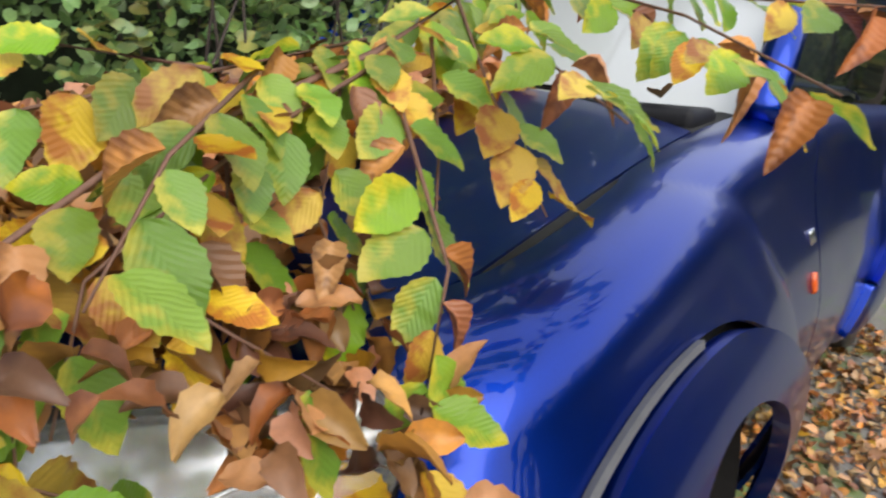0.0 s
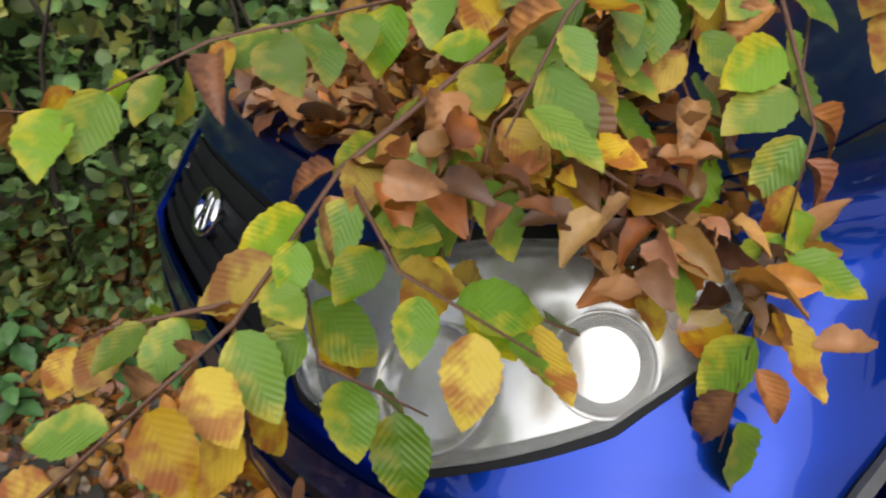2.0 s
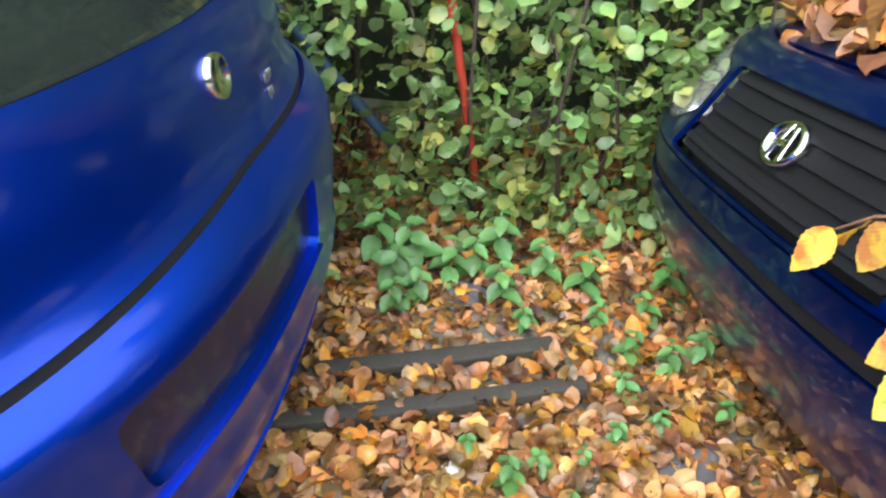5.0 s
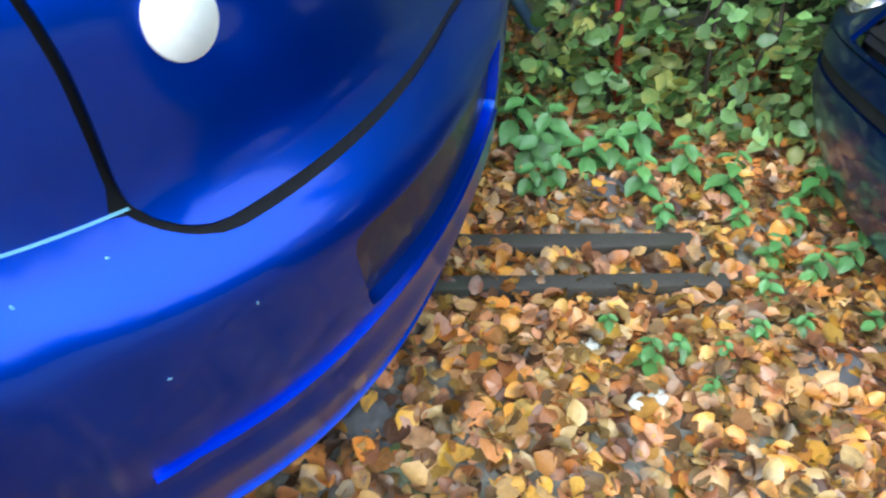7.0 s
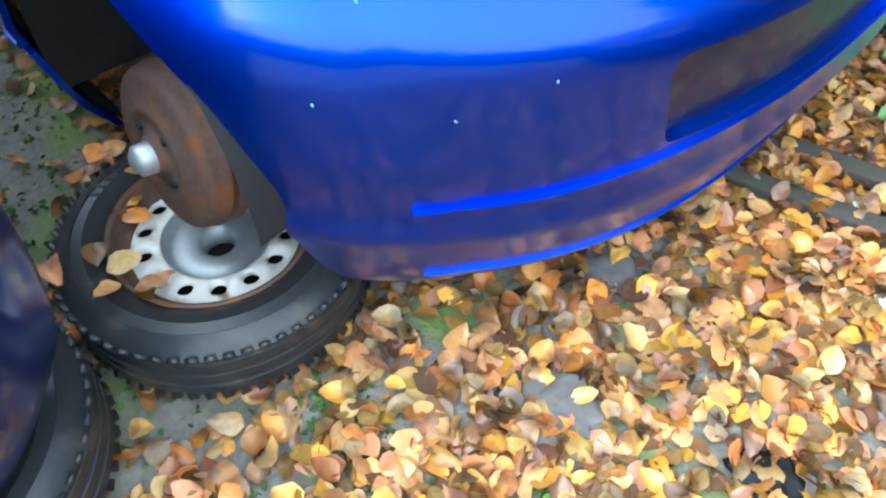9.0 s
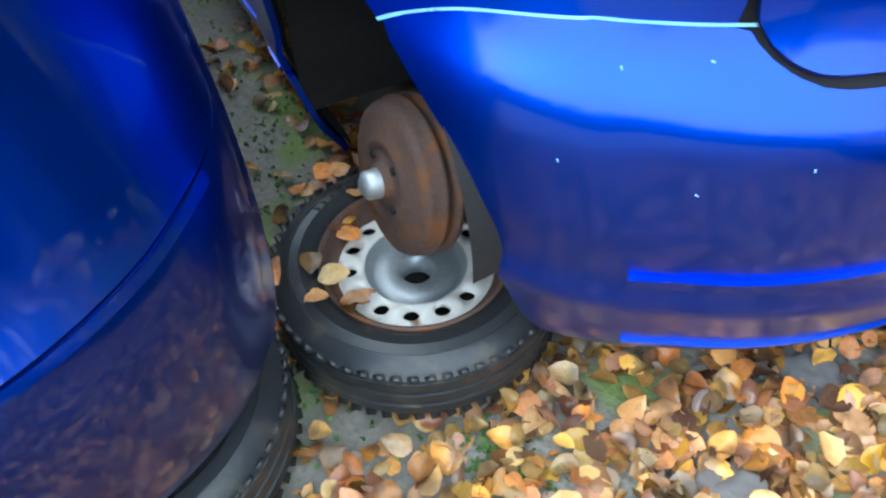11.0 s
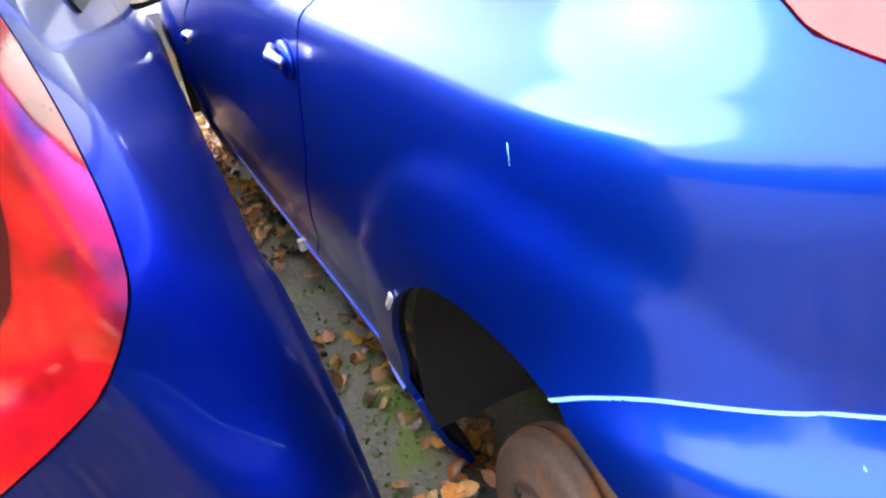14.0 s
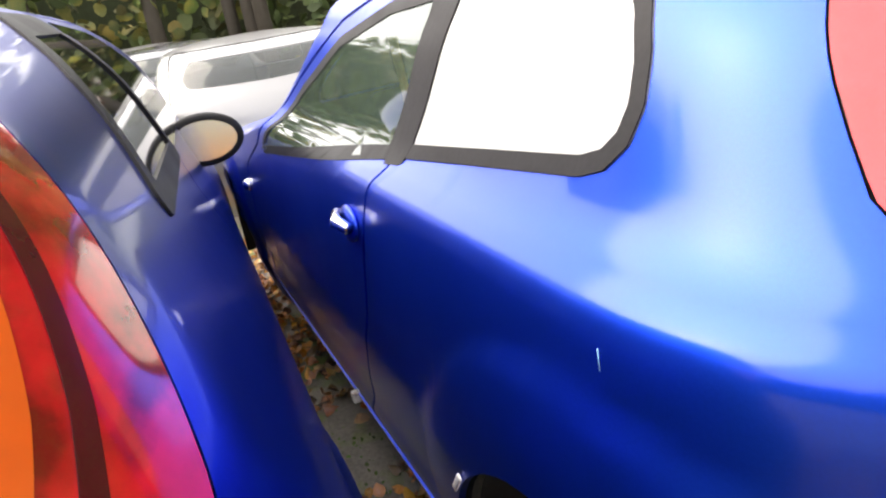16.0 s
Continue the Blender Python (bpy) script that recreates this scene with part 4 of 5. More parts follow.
    for a in range(13):
        for b in range(17):
            k = b / 8 - 1
            u = a / 12
            gv.append((1.50 + 0.72 * u + 0.12 * k * k, k * (0.72 - 0.12 * u), 1.09 + 0.46 * u - 0.02 * k * k + 0.03 * math.sin(u * 3.14)))
    gf = [(a * 17 + b, (a + 1) * 17 + b, (a + 1) * 17 + b + 1, a * 17 + b + 1) for a in range(12) for b in range(16)]
    # the sky's white reflection comes from the pane's pale colour
    mesh_part("windscreen", gv, gf, PANE_SKY_WHITE, car_a, "windscreen with the mirrored sky painted white")
    for sg in (1, -1):
        part("pillar", tube(bmesh.new(), [(1.56, sg * 0.77, 1.08), (1.95, sg * 0.72, 1.32), (2.34, sg * 0.63, 1.56)], [0.045, 0.04, 0.04], 8), PAINT_A, car_a)
    part("roof", box((1.9, 1.3, 0.08), (3.25, 0, 1.58), 0.035), PAINT_A, car_a)
    part("cabin", box((2.2, 1.36, 0.42), (3.15, 0, 1.33), 0.06), PANE, car_a, "dark cabin glass")
    # emblem, repeater and wing badge
    p, n = on_shell(sh, 0.0, 0.745, -0.006)
    turn = Matrix.Translation(p) @ n.to_track_quat("Z", "Y").to_matrix().to_4x4()
    bm = lathe([(0.040, 0.004), (0.044, 0.014), (0.052, 0.014), (0.056, 0.004), (0.05, -0.004)], 36)
    bm.transform(turn @ Matrix.Diagonal((1.0, 0.8, 1, 1)))
    ring = part("emblem", bm, CHROME, car_a, "oval chrome emblem")
    for a in (-24, 24):
        bm = box((0.012, 0.075, 0.008), (0.014 * (1 if a > 0 else -1), 0, 0.009), 0.002, Matrix.Rotation(radians(a * 0.4), 4, "Z"))
        bm.transform(turn)
        part("emblem_bar", bm, CHROME, ring)
    bm = box((0.04, 0.012, 0.008), (0, 0, 0.009), 0.002)
    bm.transform(turn)
    part("emblem_bar", bm, CHROME, ring)
    s_r = sh.s_at(1.71)
    p, n = on_shell(sh, -s_r, 0.645, 0.002)
    bm = box((0.032, 0.05, 0.016), (0, 0, 0), 0.007)
    bm.transform(Matrix.Translation(p) @ n.to_track_quat("Z", "X").to_matrix().to_4x4() @ Matrix.Rotation(radians(90), 4, "Z"))
    part("side_repeater", bm, AMBER, car_a, "orange side repeater")
    for k in range(3):
        p, n = on_shell(sh, -s_r + 0.018 * (k - 1), 0.695, 0.002)
        bm = box((0.012, 0.034 - 0.008 * (k % 2), 0.006), (0, 0, 0), 0.002, Matrix.Rotation(radians(20), 4, "Z"))
        bm.transform(Matrix.Translation(p) @ n.to_track_quat("Z", "X").to_matrix().to_4x4() @ Matrix.Rotation(radians(90), 4, "Z"))
        part("wing_badge", bm, CHROME, car_a, "small chrome wing badge")


build_a()

# ---- cars farther off ----
ROWS_S = [(r[0], r[1] * 0.88, r[2], r[3] * 1.2, r[4], 0) for r in ROWS_B]
shell_s = Shell(4.0, 0.82, 0.7, 2.3, ROWS_S, ((0.7, 0.30, 0.29, 0.36, 0.01), (3.2, 0.30, 0.29, 0.36, 0.01)))


def low(points):
    return [(a, b * 0.88) for a, b in points]


STYLE_S = {k: (low(v) if k in ("gate", "rear_glass", "door", "door_glass", "quarter_glass", "lamp", "windscreen") else v) for k, v in STYLE_B.items() if k != "recess"}
STYLE_S.update(strip=([0, 0.45, 0.75, 1.3], [0.56, 0.56, 0.56, 0.55]), sill=0.28, step=0.035, lamp=low([(0.56, 0.84), (0.95, 0.86), (0.92, 1.0), (0.6, 1.02)]),
               rear_glass=[(-0.56, 0.93), (0, 0.915), (0.56, 0.93), (0.46, 1.08), (-0.46, 1.08)], group="cars parked farther off")
hatchback("silver_hatchback", pose(-5.25, 0.30, 0, 0, 0, 176), SILVER, "silver hatchback with a broken rear window", shell_s, STYLE_S)
hatchback("black_hatchback", pose(-7.9, 0.05, 0, 0, 0, 180), DARKCAR, "black hatchback with red tail lamps", shell_s, STYLE_S)
hatchback("white_hatchback", pose(-11.2, -0.15, 0, 0, 0, 180), SILVER, "pale hatchback behind the other cars", shell_s, STYLE_S)

# ---- ground, timber, scraps ----
gx = np.r_[np.linspace(-60, -6, 14), np.linspace(-5, 4, 120), np.linspace(5, 60, 12)]
gy = np.r_[np.linspace(-60, -4, 12), np.linspace(-3, 4, 90), np.linspace(5, 60, 12)]


def ground_z(x, y):
    near = max(0.0, 1 - max(0, abs(x + 0.8) - 3) / 2 - max(0, abs(y - 0.4) - 2) / 2)
    return 0.012 * near * noise.noise((x * 3.1, y * 3.1, 0)) + 0.006 * near * noise.noise((x * 14, y * 14, 2)) + 0.05 * max(0, min(1, (y - 1.4) / 1.0)) * near - 0.008


gv = [(x, y, ground_z(x, y)) for x in gx for y in gy]
gf = [(a * len(gy) + b, (a + 1) * len(gy) + b, (a + 1) * len(gy) + b + 1, a * len(gy) + b + 1) for a in range(len(gx) - 1) for b in range(len(gy) - 1)]
ground = mesh_part("ground", gv, gf, SOIL, None)
tagged(ground, "damp dark soil with green moss patches", "ground", "", "structure")


def timber(a, b, width, thick, label):
    a, b = Vector(a), Vector(b)
    d = b - a
    bm = box((d.length, width, thick), (0, 0, 0), 0.006)
    bmesh.ops.subdivide_edges(bm, edges=[e for e in bm.edges if e.calc_length() > 0.3], cuts=10)
    for v in bm.verts:
        v.co.y += 0.006 * noise.noise((v.co.x * 5, v.co.y * 9, a.x))
        v.co.z += 0.004 * noise.noise((v.co.x * 6, v.co.y * 30, a.y))
    m = Matrix.Translation((a + b) / 2) @ d.to_track_quat("X", "Z").to_matrix().to_4x4()
    bm.transform(m)
    ob = part("timber_plank", bm, WOOD, None)
    return tagged(ob, label, "plank", "planks on the ground")


timber((-1.5, 0.615, 0.025), (-0.41, 0.95, 0.03), 0.045, 0.05, "dark weathered timber half buried in leaves")
timber((-1.5, 0.785, 0.02), (-0.48, 1.095, 0.025), 0.05, 0.035, "grey weathered board half buried in leaves")


def crumple(name, at, size, mat, label, category, seed, flat=0.35):
    bm = bmesh.new()
    bmesh.ops.create_icosphere(bm, subdivisions=4, radius=1)
    for v in bm.verts:
        n = noise.noise((v.co.x * 2.2 + seed, v.co.y * 2.2, v.co.z * 2.2)) * 0.45 + abs(noise.noise((v.co.x * 6 + seed, v.co.y * 6, v.co.z * 6))) * 0.25
        v.co *= 1 + n
        v.co.z *= flat
        v.co *= size
    zmin = min(v.co.z for v in bm.verts)
    for v in bm.verts:
        v.co.z = max(v.co.z, zmin * 0.35)
    bm.transform(Matrix.Translation((at[0], at[1], at[2] - zmin * 0.3)))
    return tagged(part(name, bm, mat, None), label, category)


RAG = material("grey_rag", (0.11, 0.105, 0.11), 0.7, 0, 0, 0.3, 8, 60, 0.002)
PALE = material("pale_scrap", (0.55, 0.54, 0.5), 0.6, 0, 0, 0.2, 10, 60, 0.001)
STONE = material("grey_slate", (0.13, 0.12, 0.115), 0.7, 0, 0, 0.3, 12, 60, 0.003)
crumple("grey_rag", (-0.18, 0.775, -0.012), 0.075, RAG, "crumpled grey rag on the leaves", "rag", 1.0)
crumple("grey_rag", (-1.10, 0.40, -0.012), 0.06, RAG, "crumpled grey plastic beneath the bumper", "rag", 4.0)
crumple("grey_rag", (-0.72, 1.30, -0.015), 0.07, RAG, "grey sacking beside the hedge", "rag", 7.0)
crumple("slate", (-0.985, 0.10, 0), 0.075, STONE, "flat dark slate among the leaves", "stone", 9.0, 0.14)
crumple("black_scrap", (-0.68, 0.24, 0), 0.05, BLACK, "bit of black plastic on the leaves", "scrap", 11.0, 0.25)
for k, (x, y) in enumerate(((-0.84, 0.87), (-0.70, 0.68), (-0.60, 0.56), (-0.56, 0.58))):
    crumple("white_scrap", (x, y, 0.02), 0.018, PALE, "small white scrap on the leaves", "scrap", 20.0 + k, 0.5)

# ---- leaves ----


def leaf_grid(rows, length, width, curl, fold, teeth=0.0, seed=0):
    """A leaf along +x with its upper side to +z: points and faces."""
    rnd = random.Random(seed)
    pts = []
    for r in range(rows + 1):
        u = r / rows
        w = width * (math.sin(math.pi * min(1, u ** 0.82)) ** (0.52 if rows < 8 else 0.78)) * (1 - 0.12 * u) if 0 < u < 1 else (0.12 * width if rows < 8 else 0.0008)
        w *= 1 + (teeth * (1 if r % 2 else -1))
        bend = curl * u * u
        z = length * bend * 0.5
        wave = 0.08 * width * math.sin(u * 9 + seed)
        for c in (-1, -0.5, 0, 0.5, 1):
            pts.append((length * u * (1 - 0.15 * abs(curl)), c * w * (1 - 0.12 * abs(fold)), z + fold * w * abs(c) ** 1.4 + wave * abs(c) + (0.16 if rows < 8 else 0.05) * width * rnd.uniform(-1, 1)))
    faces = [(r * 5 + c, (r + 1) * 5 + c, (r + 1) * 5 + c + 1, r * 5 + c + 1) for r in range(rows) for c in range(4)]
    return pts, faces


def scatter(name, templates, places, mat, label, category, kind="stuff"):
    """Many small pieces in one mesh; places: matrices."""
    verts, faces, base = [], [], 0
    packs = [(np.array(t[0]), t[1]) for t in templates]
    for k, m in enumerate(places):
        p, f = packs[k % len(packs)]
        a = np.array(m)
        verts.append(p @ a[:3, :3].T + a[:3, 3])
        faces += [tuple(c + base for c in g) for g in f]
        base += len(p)
    ob = mesh_part(name, np.vstack(verts), faces, mat, None)
    return tagged(ob, label, category, "", kind)


def small_leaf(seed, curl, fold):
    p, f = leaf_grid(5, 1.0, 0.40, curl, fold, 0, seed)
    keep = [k for k in range(len(p)) if k % 5 in (0, 2, 4)]
    idx = {k: q for q, k in enumerate(keep)}
    pts = [p[k] for k in keep]
    fc = [(idx[r * 5 + a], idx[(r + 1) * 5 + a], idx[(r + 1) * 5 + b], idx[r * 5 + b]) for r in range(5) for a, b in ((0, 2), (2, 4))]
    return pts, fc


rnd = random.Random(5)
LITTER = [small_leaf(k, rnd.uniform(-0.9, 0.9), rnd.uniform(-0.7, 0.9)) for k in range(14)]


def litter_density(x, y):
    """Leaves to the square metre."""
    moss = math.exp(-((x + 2.1) ** 2 / 0.9 + (y + 0.35) ** 2 / 0.10))
    edge = math.exp(-((x + 1.22) ** 2 / 0.02 + (y - 0.15) ** 2 / 0.12))
    d = 1150 * (1 - 0.94 * moss) * (1 - 0.75 * edge)
    d *= 0.75 + 0.7 * noise.noise((x * 2.3, y * 2.3, 5))
    if -3.4 < x < -1.72 and -0.62 < y < -0.08:
        d *= 0.25
    if x < -2.8 or x > 0.4 or y > 2.2 or y < -1.0:
        d *= 0.4
    else:
        d *= 1.35
    return d


places = []
for k in range(160000):
    x, y = rnd.uniform(-5.5, 4.2), rnd.uniform(-1.4, 2.4)
    if -4.6 < x < -1.35 and 0.0 < y < 1.4 or -4.8 < x < -1.6 and y < -0.75 or x > 0.2 and y > 0.5 + 0.13 * x:
        continue
    if rnd.random() * 1700 > litter_density(x, y):
        continue
    s = rnd.uniform(0.034, 0.060)
    tilt = rnd.gauss(0, 26)
    m = pose(x, y, ground_z(x, y) + rnd.uniform(0.004, 0.028) + (0.03 * rnd.random() if -1.5 < x < -0.4 and 0.55 < y < 1.12 and abs(y - 1.02 - 0.28 * x) < 0.18 else 0), tilt, rnd.gauss(0, 22), rnd.uniform(0, 360)) @ Matrix.Diagonal((s, s * rnd.uniform(0.8, 1.25), s, 1))
    places.append(m)
scatter("leaf_litter", LITTER, places, LEAF_DRY, "orange and brown fallen beech leaves covering the ground", "fallen leaves")
# leaves caught on the lying wheel
places = []
for k in range(16):
    a, rr = radians(rnd.uniform(170, 290)), rnd.choice((0.16, 0.19, 0.22, 0.26))
    s = rnd.uniform(0.04, 0.06)
    places.append(pose(-1.595 + rr * math.cos(a), -0.12 + rr * math.sin(a), 0.166 if rr > 0.18 else 0.142, rnd.gauss(0, 14), rnd.gauss(0, 14), rnd.uniform(0, 360)) @ Matrix.Scale(s, 4))
scatter("wheel_leaves", LITTER, places, LEAF_DRY, "orange leaves caught on the lying wheel", "fallen leaves")
# moss and tiny weeds on the bare soil
places = []
for k in range(2600):
    c = rnd.choice(((-2.0, -0.32, 0.35), (-2.6, -0.3, 0.4), (-1.17, -0.17, 0.09), (-0.93, 0.0, 0.05), (-1.05, -0.35, 0.06), (-1.75, -0.45, 0.2)))
    x, y = rnd.gauss(c[0], c[2]), rnd.gauss(c[1], c[2] * 0.45)
    s = rnd.uniform(0.008, 0.018)
    places.append(pose(x, y, ground_z(x, y) + 0.004, rnd.gauss(0, 35), rnd.gauss(0, 35), rnd.uniform(0, 360)) @ Matrix.Scale(s, 4))
MOSS = material("moss_green", (0.08, 0.14, 0.02), 0.8, 0, 0, 0.3, 20, 120, 0, None, 0, 0, 0.8)
scatter("moss", LITTER[:4], places, MOSS, "patches of green moss and tiny weeds", "moss")

# leaves heaped on the bonnet
places = []
for k in range(6500):
    kk, xx = rnd.uniform(-0.95, 0.97), rnd.uniform(0.2, 1.42)
    x0 = float(nose_edge(kk)[0])
    if xx < x0 + 0.02:
        continue
    heap = 1.3 * math.exp(-((xx - 0.60) ** 2 / 0.14 + (kk + 0.12) ** 2 / 0.5)) + 0.9 * math.exp(-((xx - 1.40) ** 2 / 0.004))
    bare = kk < -0.55 - 0.25 * (0.75 - xx) and xx > 0.52
    if rnd.random() > heap or (bare and rnd.random() > 0.015):
        continue
    s = rnd.uniform(0.05, 0.085)
    lift = 0.008 + 0.06 * heap * rnd.random() ** 2
    places.append(POSE_A @ pose(xx, kk * 0.71, bonnet_at(xx, kk) + lift, rnd.gauss(0, 26), rnd.gauss(0, 26), rnd.uniform(0, 360)) @ Matrix.Diagonal((s, s, s, 1)))
HEAP = leaf_material("bonnet_leaf", (0.42, 0.145, 0.035), (0.19, 0.062, 0.022), 0.35, 0.4, 0.12, "island", 1.0, False, 12)
scatter("bonnet_leaves", LITTER, places, HEAP, "brown fallen leaves heaped on the bonnet", "fallen leaves")

# brown leaves caught in the twigs over the headlamp
places = []
for k in range(150):
    c = rnd.choice(((0.30, 0.26, 0.95, 0.05), (0.33, 0.23, 0.93, 0.05), (0.24, 0.34, 1.0, 0.07), (0.12, 0.36, 1.0, 0.07), (0.36, 0.36, 0.99, 0.06)))
    s = rnd.uniform(0.042, 0.068)
    places.append(pose(rnd.gauss(c[0], c[3]), rnd.gauss(c[1], c[3]), rnd.gauss(c[2], 0.022), rnd.gauss(20, 32), rnd.gauss(0, 30), rnd.uniform(0, 360)) @ Matrix.Scale(s, 4))
scatter("caught_leaves", [leaf_grid(7, 1.0, 0.34, rnd.uniform(-1.2, 0.8), rnd.uniform(0.3, 1.0), 0.04, 90 + k) for k in range(8)], places, HEAP, "brown leaves caught among the twigs over the headlamp", "fallen leaves")

# ---- the overhanging branch ----
branch = thing("tree_branch", Matrix(), "drooping beech branch with green, yellow and brown leaves", "branch")
LIMB = [(2.6, 1.9, 2.9), (1.9, 1.4, 2.1), (1.35, 1.0, 1.62), (0.9, 0.65, 1.36), (0.5, 0.46, 1.23), (0.2, 0.42, 1.12), (0.0, 0.36, 1.01), (-0.12, 0.30, 0.89), (-0.28, 0.17, 0.85), (-0.37, 0.09, 0.87)]
TWIGS = [
    [(0.9, 0.65, 1.36), (0.85, 0.3, 1.32), (0.6, 0.0, 1.28)], [(0.9, 0.65, 1.36), (0.7, 0.4, 1.27), (0.52, 0.13, 1.24)], [(0.7, 0.55, 1.3), (0.67, 0.42, 1.2), (0.66, 0.28, 1.08)],
    [(0.5, 0.48, 1.24), (0.3, 0.5, 1.2), (0.1, 0.53, 1.13), (-0.1, 0.46, 1.1), (-0.25, 0.45, 1.06), (-0.36, 0.42, 1.08)], [(0.5, 0.45, 1.22), (0.3, 0.38, 1.14), (0.15, 0.34, 1.06), (0.1, 0.29, 0.96)],
    [(0.3, 0.42, 1.15), (0.28, 0.35, 1.0), (0.30, 0.27, 0.89), (0.42, 0.2, 0.84)], [(0.1, 0.38, 1.05), (0.08, 0.28, 0.92), (0.2, 0.22, 0.86)], [(-0.05, 0.34, 0.95), (-0.05, 0.27, 0.86), (0.04, 0.22, 0.80)],
    [(-0.12, 0.32, 0.9), (-0.25, 0.42, 0.82), (-0.30, 0.45, 0.79)], [(0.5, 0.42, 1.2), (0.45, 0.25, 1.05), (0.36, 0.15, 0.92), (0.33, 0.12, 0.78)], [(0.35, 0.46, 1.2), (0.2, 0.33, 1.15), (0.12, 0.25, 1.08)],
    [(-0.12, 0.3, 0.88), (-0.12, 0.22, 0.80), (-0.07, 0.19, 0.70)], [(0.9, 0.65, 1.36), (1.0, 0.3, 1.37), (0.95, 0.05, 1.37)], [(0.3, 0.46, 1.2), (0.2, 0.62, 1.2), (0.08, 0.72, 1.16)],
    [(0.25, 0.40, 1.1), (0.22, 0.3, 1.02), (0.3, 0.2, 0.98)], [(0.0, 0.36, 1.01), (0.02, 0.26, 0.95), (0.12, 0.16, 0.90)], [(0.45, 0.45, 1.2), (0.38, 0.36, 1.08), (0.4, 0.3, 0.99)], [(0.6, 0.48, 1.25), (0.56, 0.38, 1.14), (0.5, 0.3, 1.04)]]
part("limb", tube(bmesh.new(), LIMB, [0.018, 0.012, 0.008, 0.005, 0.004, 0.0035, 0.003, 0.003, 0.0025, 0.002], 8), TWIG, branch, "thin brown limb")
forms = []
for k in range(8):
    p, f = leaf_grid(16, 1.0, 0.33, rnd.uniform(-0.6, 0.25), rnd.uniform(0.05, 0.35), 0.045, k)
    forms.append((p, f))
for k in range(4):
    forms.append(leaf_grid(14, 1.0, 0.27, rnd.uniform(-1.3, -0.5), rnd.uniform(0.6, 1.1), 0.05, 20 + k))
leaf_meshes = {}
for mat in (LEAF_GREEN, LEAF_YELLOW, LEAF_BROWN):
    for k, (p, f) in enumerate(forms):
        me = bpy.data.meshes.new("leaf")
        me.from_pydata(p, [], f)
        for q in me.polygons:
            q.use_smooth = True
        me.materials.append(mat)
        leaf_meshes[mat.name, k] = me


def along(points, step):
    """Points and directions at even steps along a bent line."""
    out = []
    for a, b in zip(points, points[1:]):
        a, b = Vector(a), Vector(b)
        n = max(1, int((b - a).length / step))
        out += [(a.lerp(b, k / n), (b - a).normalized()) for k in range(n)]
    return out


count = 0
for w, tw in enumerate([LIMB[3:]] + TWIGS):
    if w:
        bent = [Vector(tw[0])] + [Vector(q) + Vector((rnd.uniform(-1, 1), rnd.uniform(-1, 1), rnd.uniform(-1, 1))) * 0.012 for q in tw[1:]]
        part("twig", tube(bmesh.new(), bent, [0.003 - 0.0018 * k / (len(bent) - 1) for k in range(len(bent))], 6), TWIG, branch)
    for k, (p, d) in enumerate(along(tw, 0.0255)):
        if rnd.random() < 0.1 or count > 299:
            continue
        side = d.cross(Vector((0, 0, 1))).normalized() * (1 if k % 2 else -1)
        go = (d * 0.4 + side * rnd.uniform(0.5, 1.0) + Vector((rnd.uniform(-0.3, 0.3), rnd.uniform(-0.45, 0.1), rnd.uniform(-0.95, 0.05)))).normalized()
        up = Vector((rnd.uniform(-0.5, 0.5), -0.55 + rnd.uniform(-0.4, 0.4), 1.0))
        side2 = up.cross(go).normalized()
        up = go.cross(side2)
        s = rnd.uniform(0.062, 0.10)
        r = rnd.random()
        tip = p.x < 0.0 and p.z < 0.95
        mat = LEAF_GREEN if r < (0.42 if tip else 0.62) else LEAF_YELLOW if r < 0.86 else LEAF_BROWN
        form = rnd.randrange(8, 12) if mat is LEAF_BROWN else rnd.randrange(8)
        ob = new("leaf", leaf_meshes[mat.name, form])
        ob.matrix_world = Matrix.Translation(p + go * 0.008) @ Matrix((go, side2, up)).transposed().to_4x4() @ Matrix.Scale(s, 4)
        ob.parent = branch
        count += 1

# ---- hedge, poles, weeds ----
HEDGE = [small_leaf(40 + k, rnd.uniform(-0.5, 0.3), rnd.uniform(0.0, 0.5)) for k in range(6)]
places = []
for k in range(64000):
    x, z = rnd.uniform(-6.0, 4.5), 2.9 * rnd.random() ** 1.1
    front = 1.55 + 0.28 * noise.noise((x * 0.9, z * 0.9, 1)) + 0.16 * noise.noise((x * 2.7, z * 2.7, 4)) + 0.16 * z
    if z < 0.25:
        front -= 0.05
    y = front + abs(rnd.gauss(0, 0.26))
    if noise.noise((x * 3.3, z * 3.3, 9)) < -0.28 and rnd.random() < 0.75:
        continue
    s = rnd.uniform(0.036, 0.068)
    places.append(pose(x, y, z + 0.02, rnd.gauss(38, 28), rnd.gauss(0, 30), rnd.uniform(0, 360) if rnd.random() < 0.5 else rnd.gauss(-90, 50)) @ Matrix.Diagonal((s, s * 0.95, s, 1)))
scatter("hedge_leaves", HEDGE, places, LEAF_IVY, "dense green bramble and ivy leaves of the hedge", "hedge")
stems = bmesh.new()
for k in range(150):
    x = rnd.uniform(-5, 3.5)
    y = rnd.uniform(1.65, 2.3)
    pts = [Vector((x, y, 0))]
    for q in range(5):
        pts.append(pts[-1] + Vector((rnd.gauss(0, 0.10), rnd.gauss(-0.01, 0.06), rnd.uniform(0.25, 0.5))))
    tube(stems, pts, [0.008, 0.007, 0.006, 0.005, 0.004, 0.003], 5)
tagged(part("hedge_stems", stems, material("dark_stem", (0.06, 0.045, 0.035), 0.8), None), "thin dark stems inside the hedge", "stems", "", "stuff")
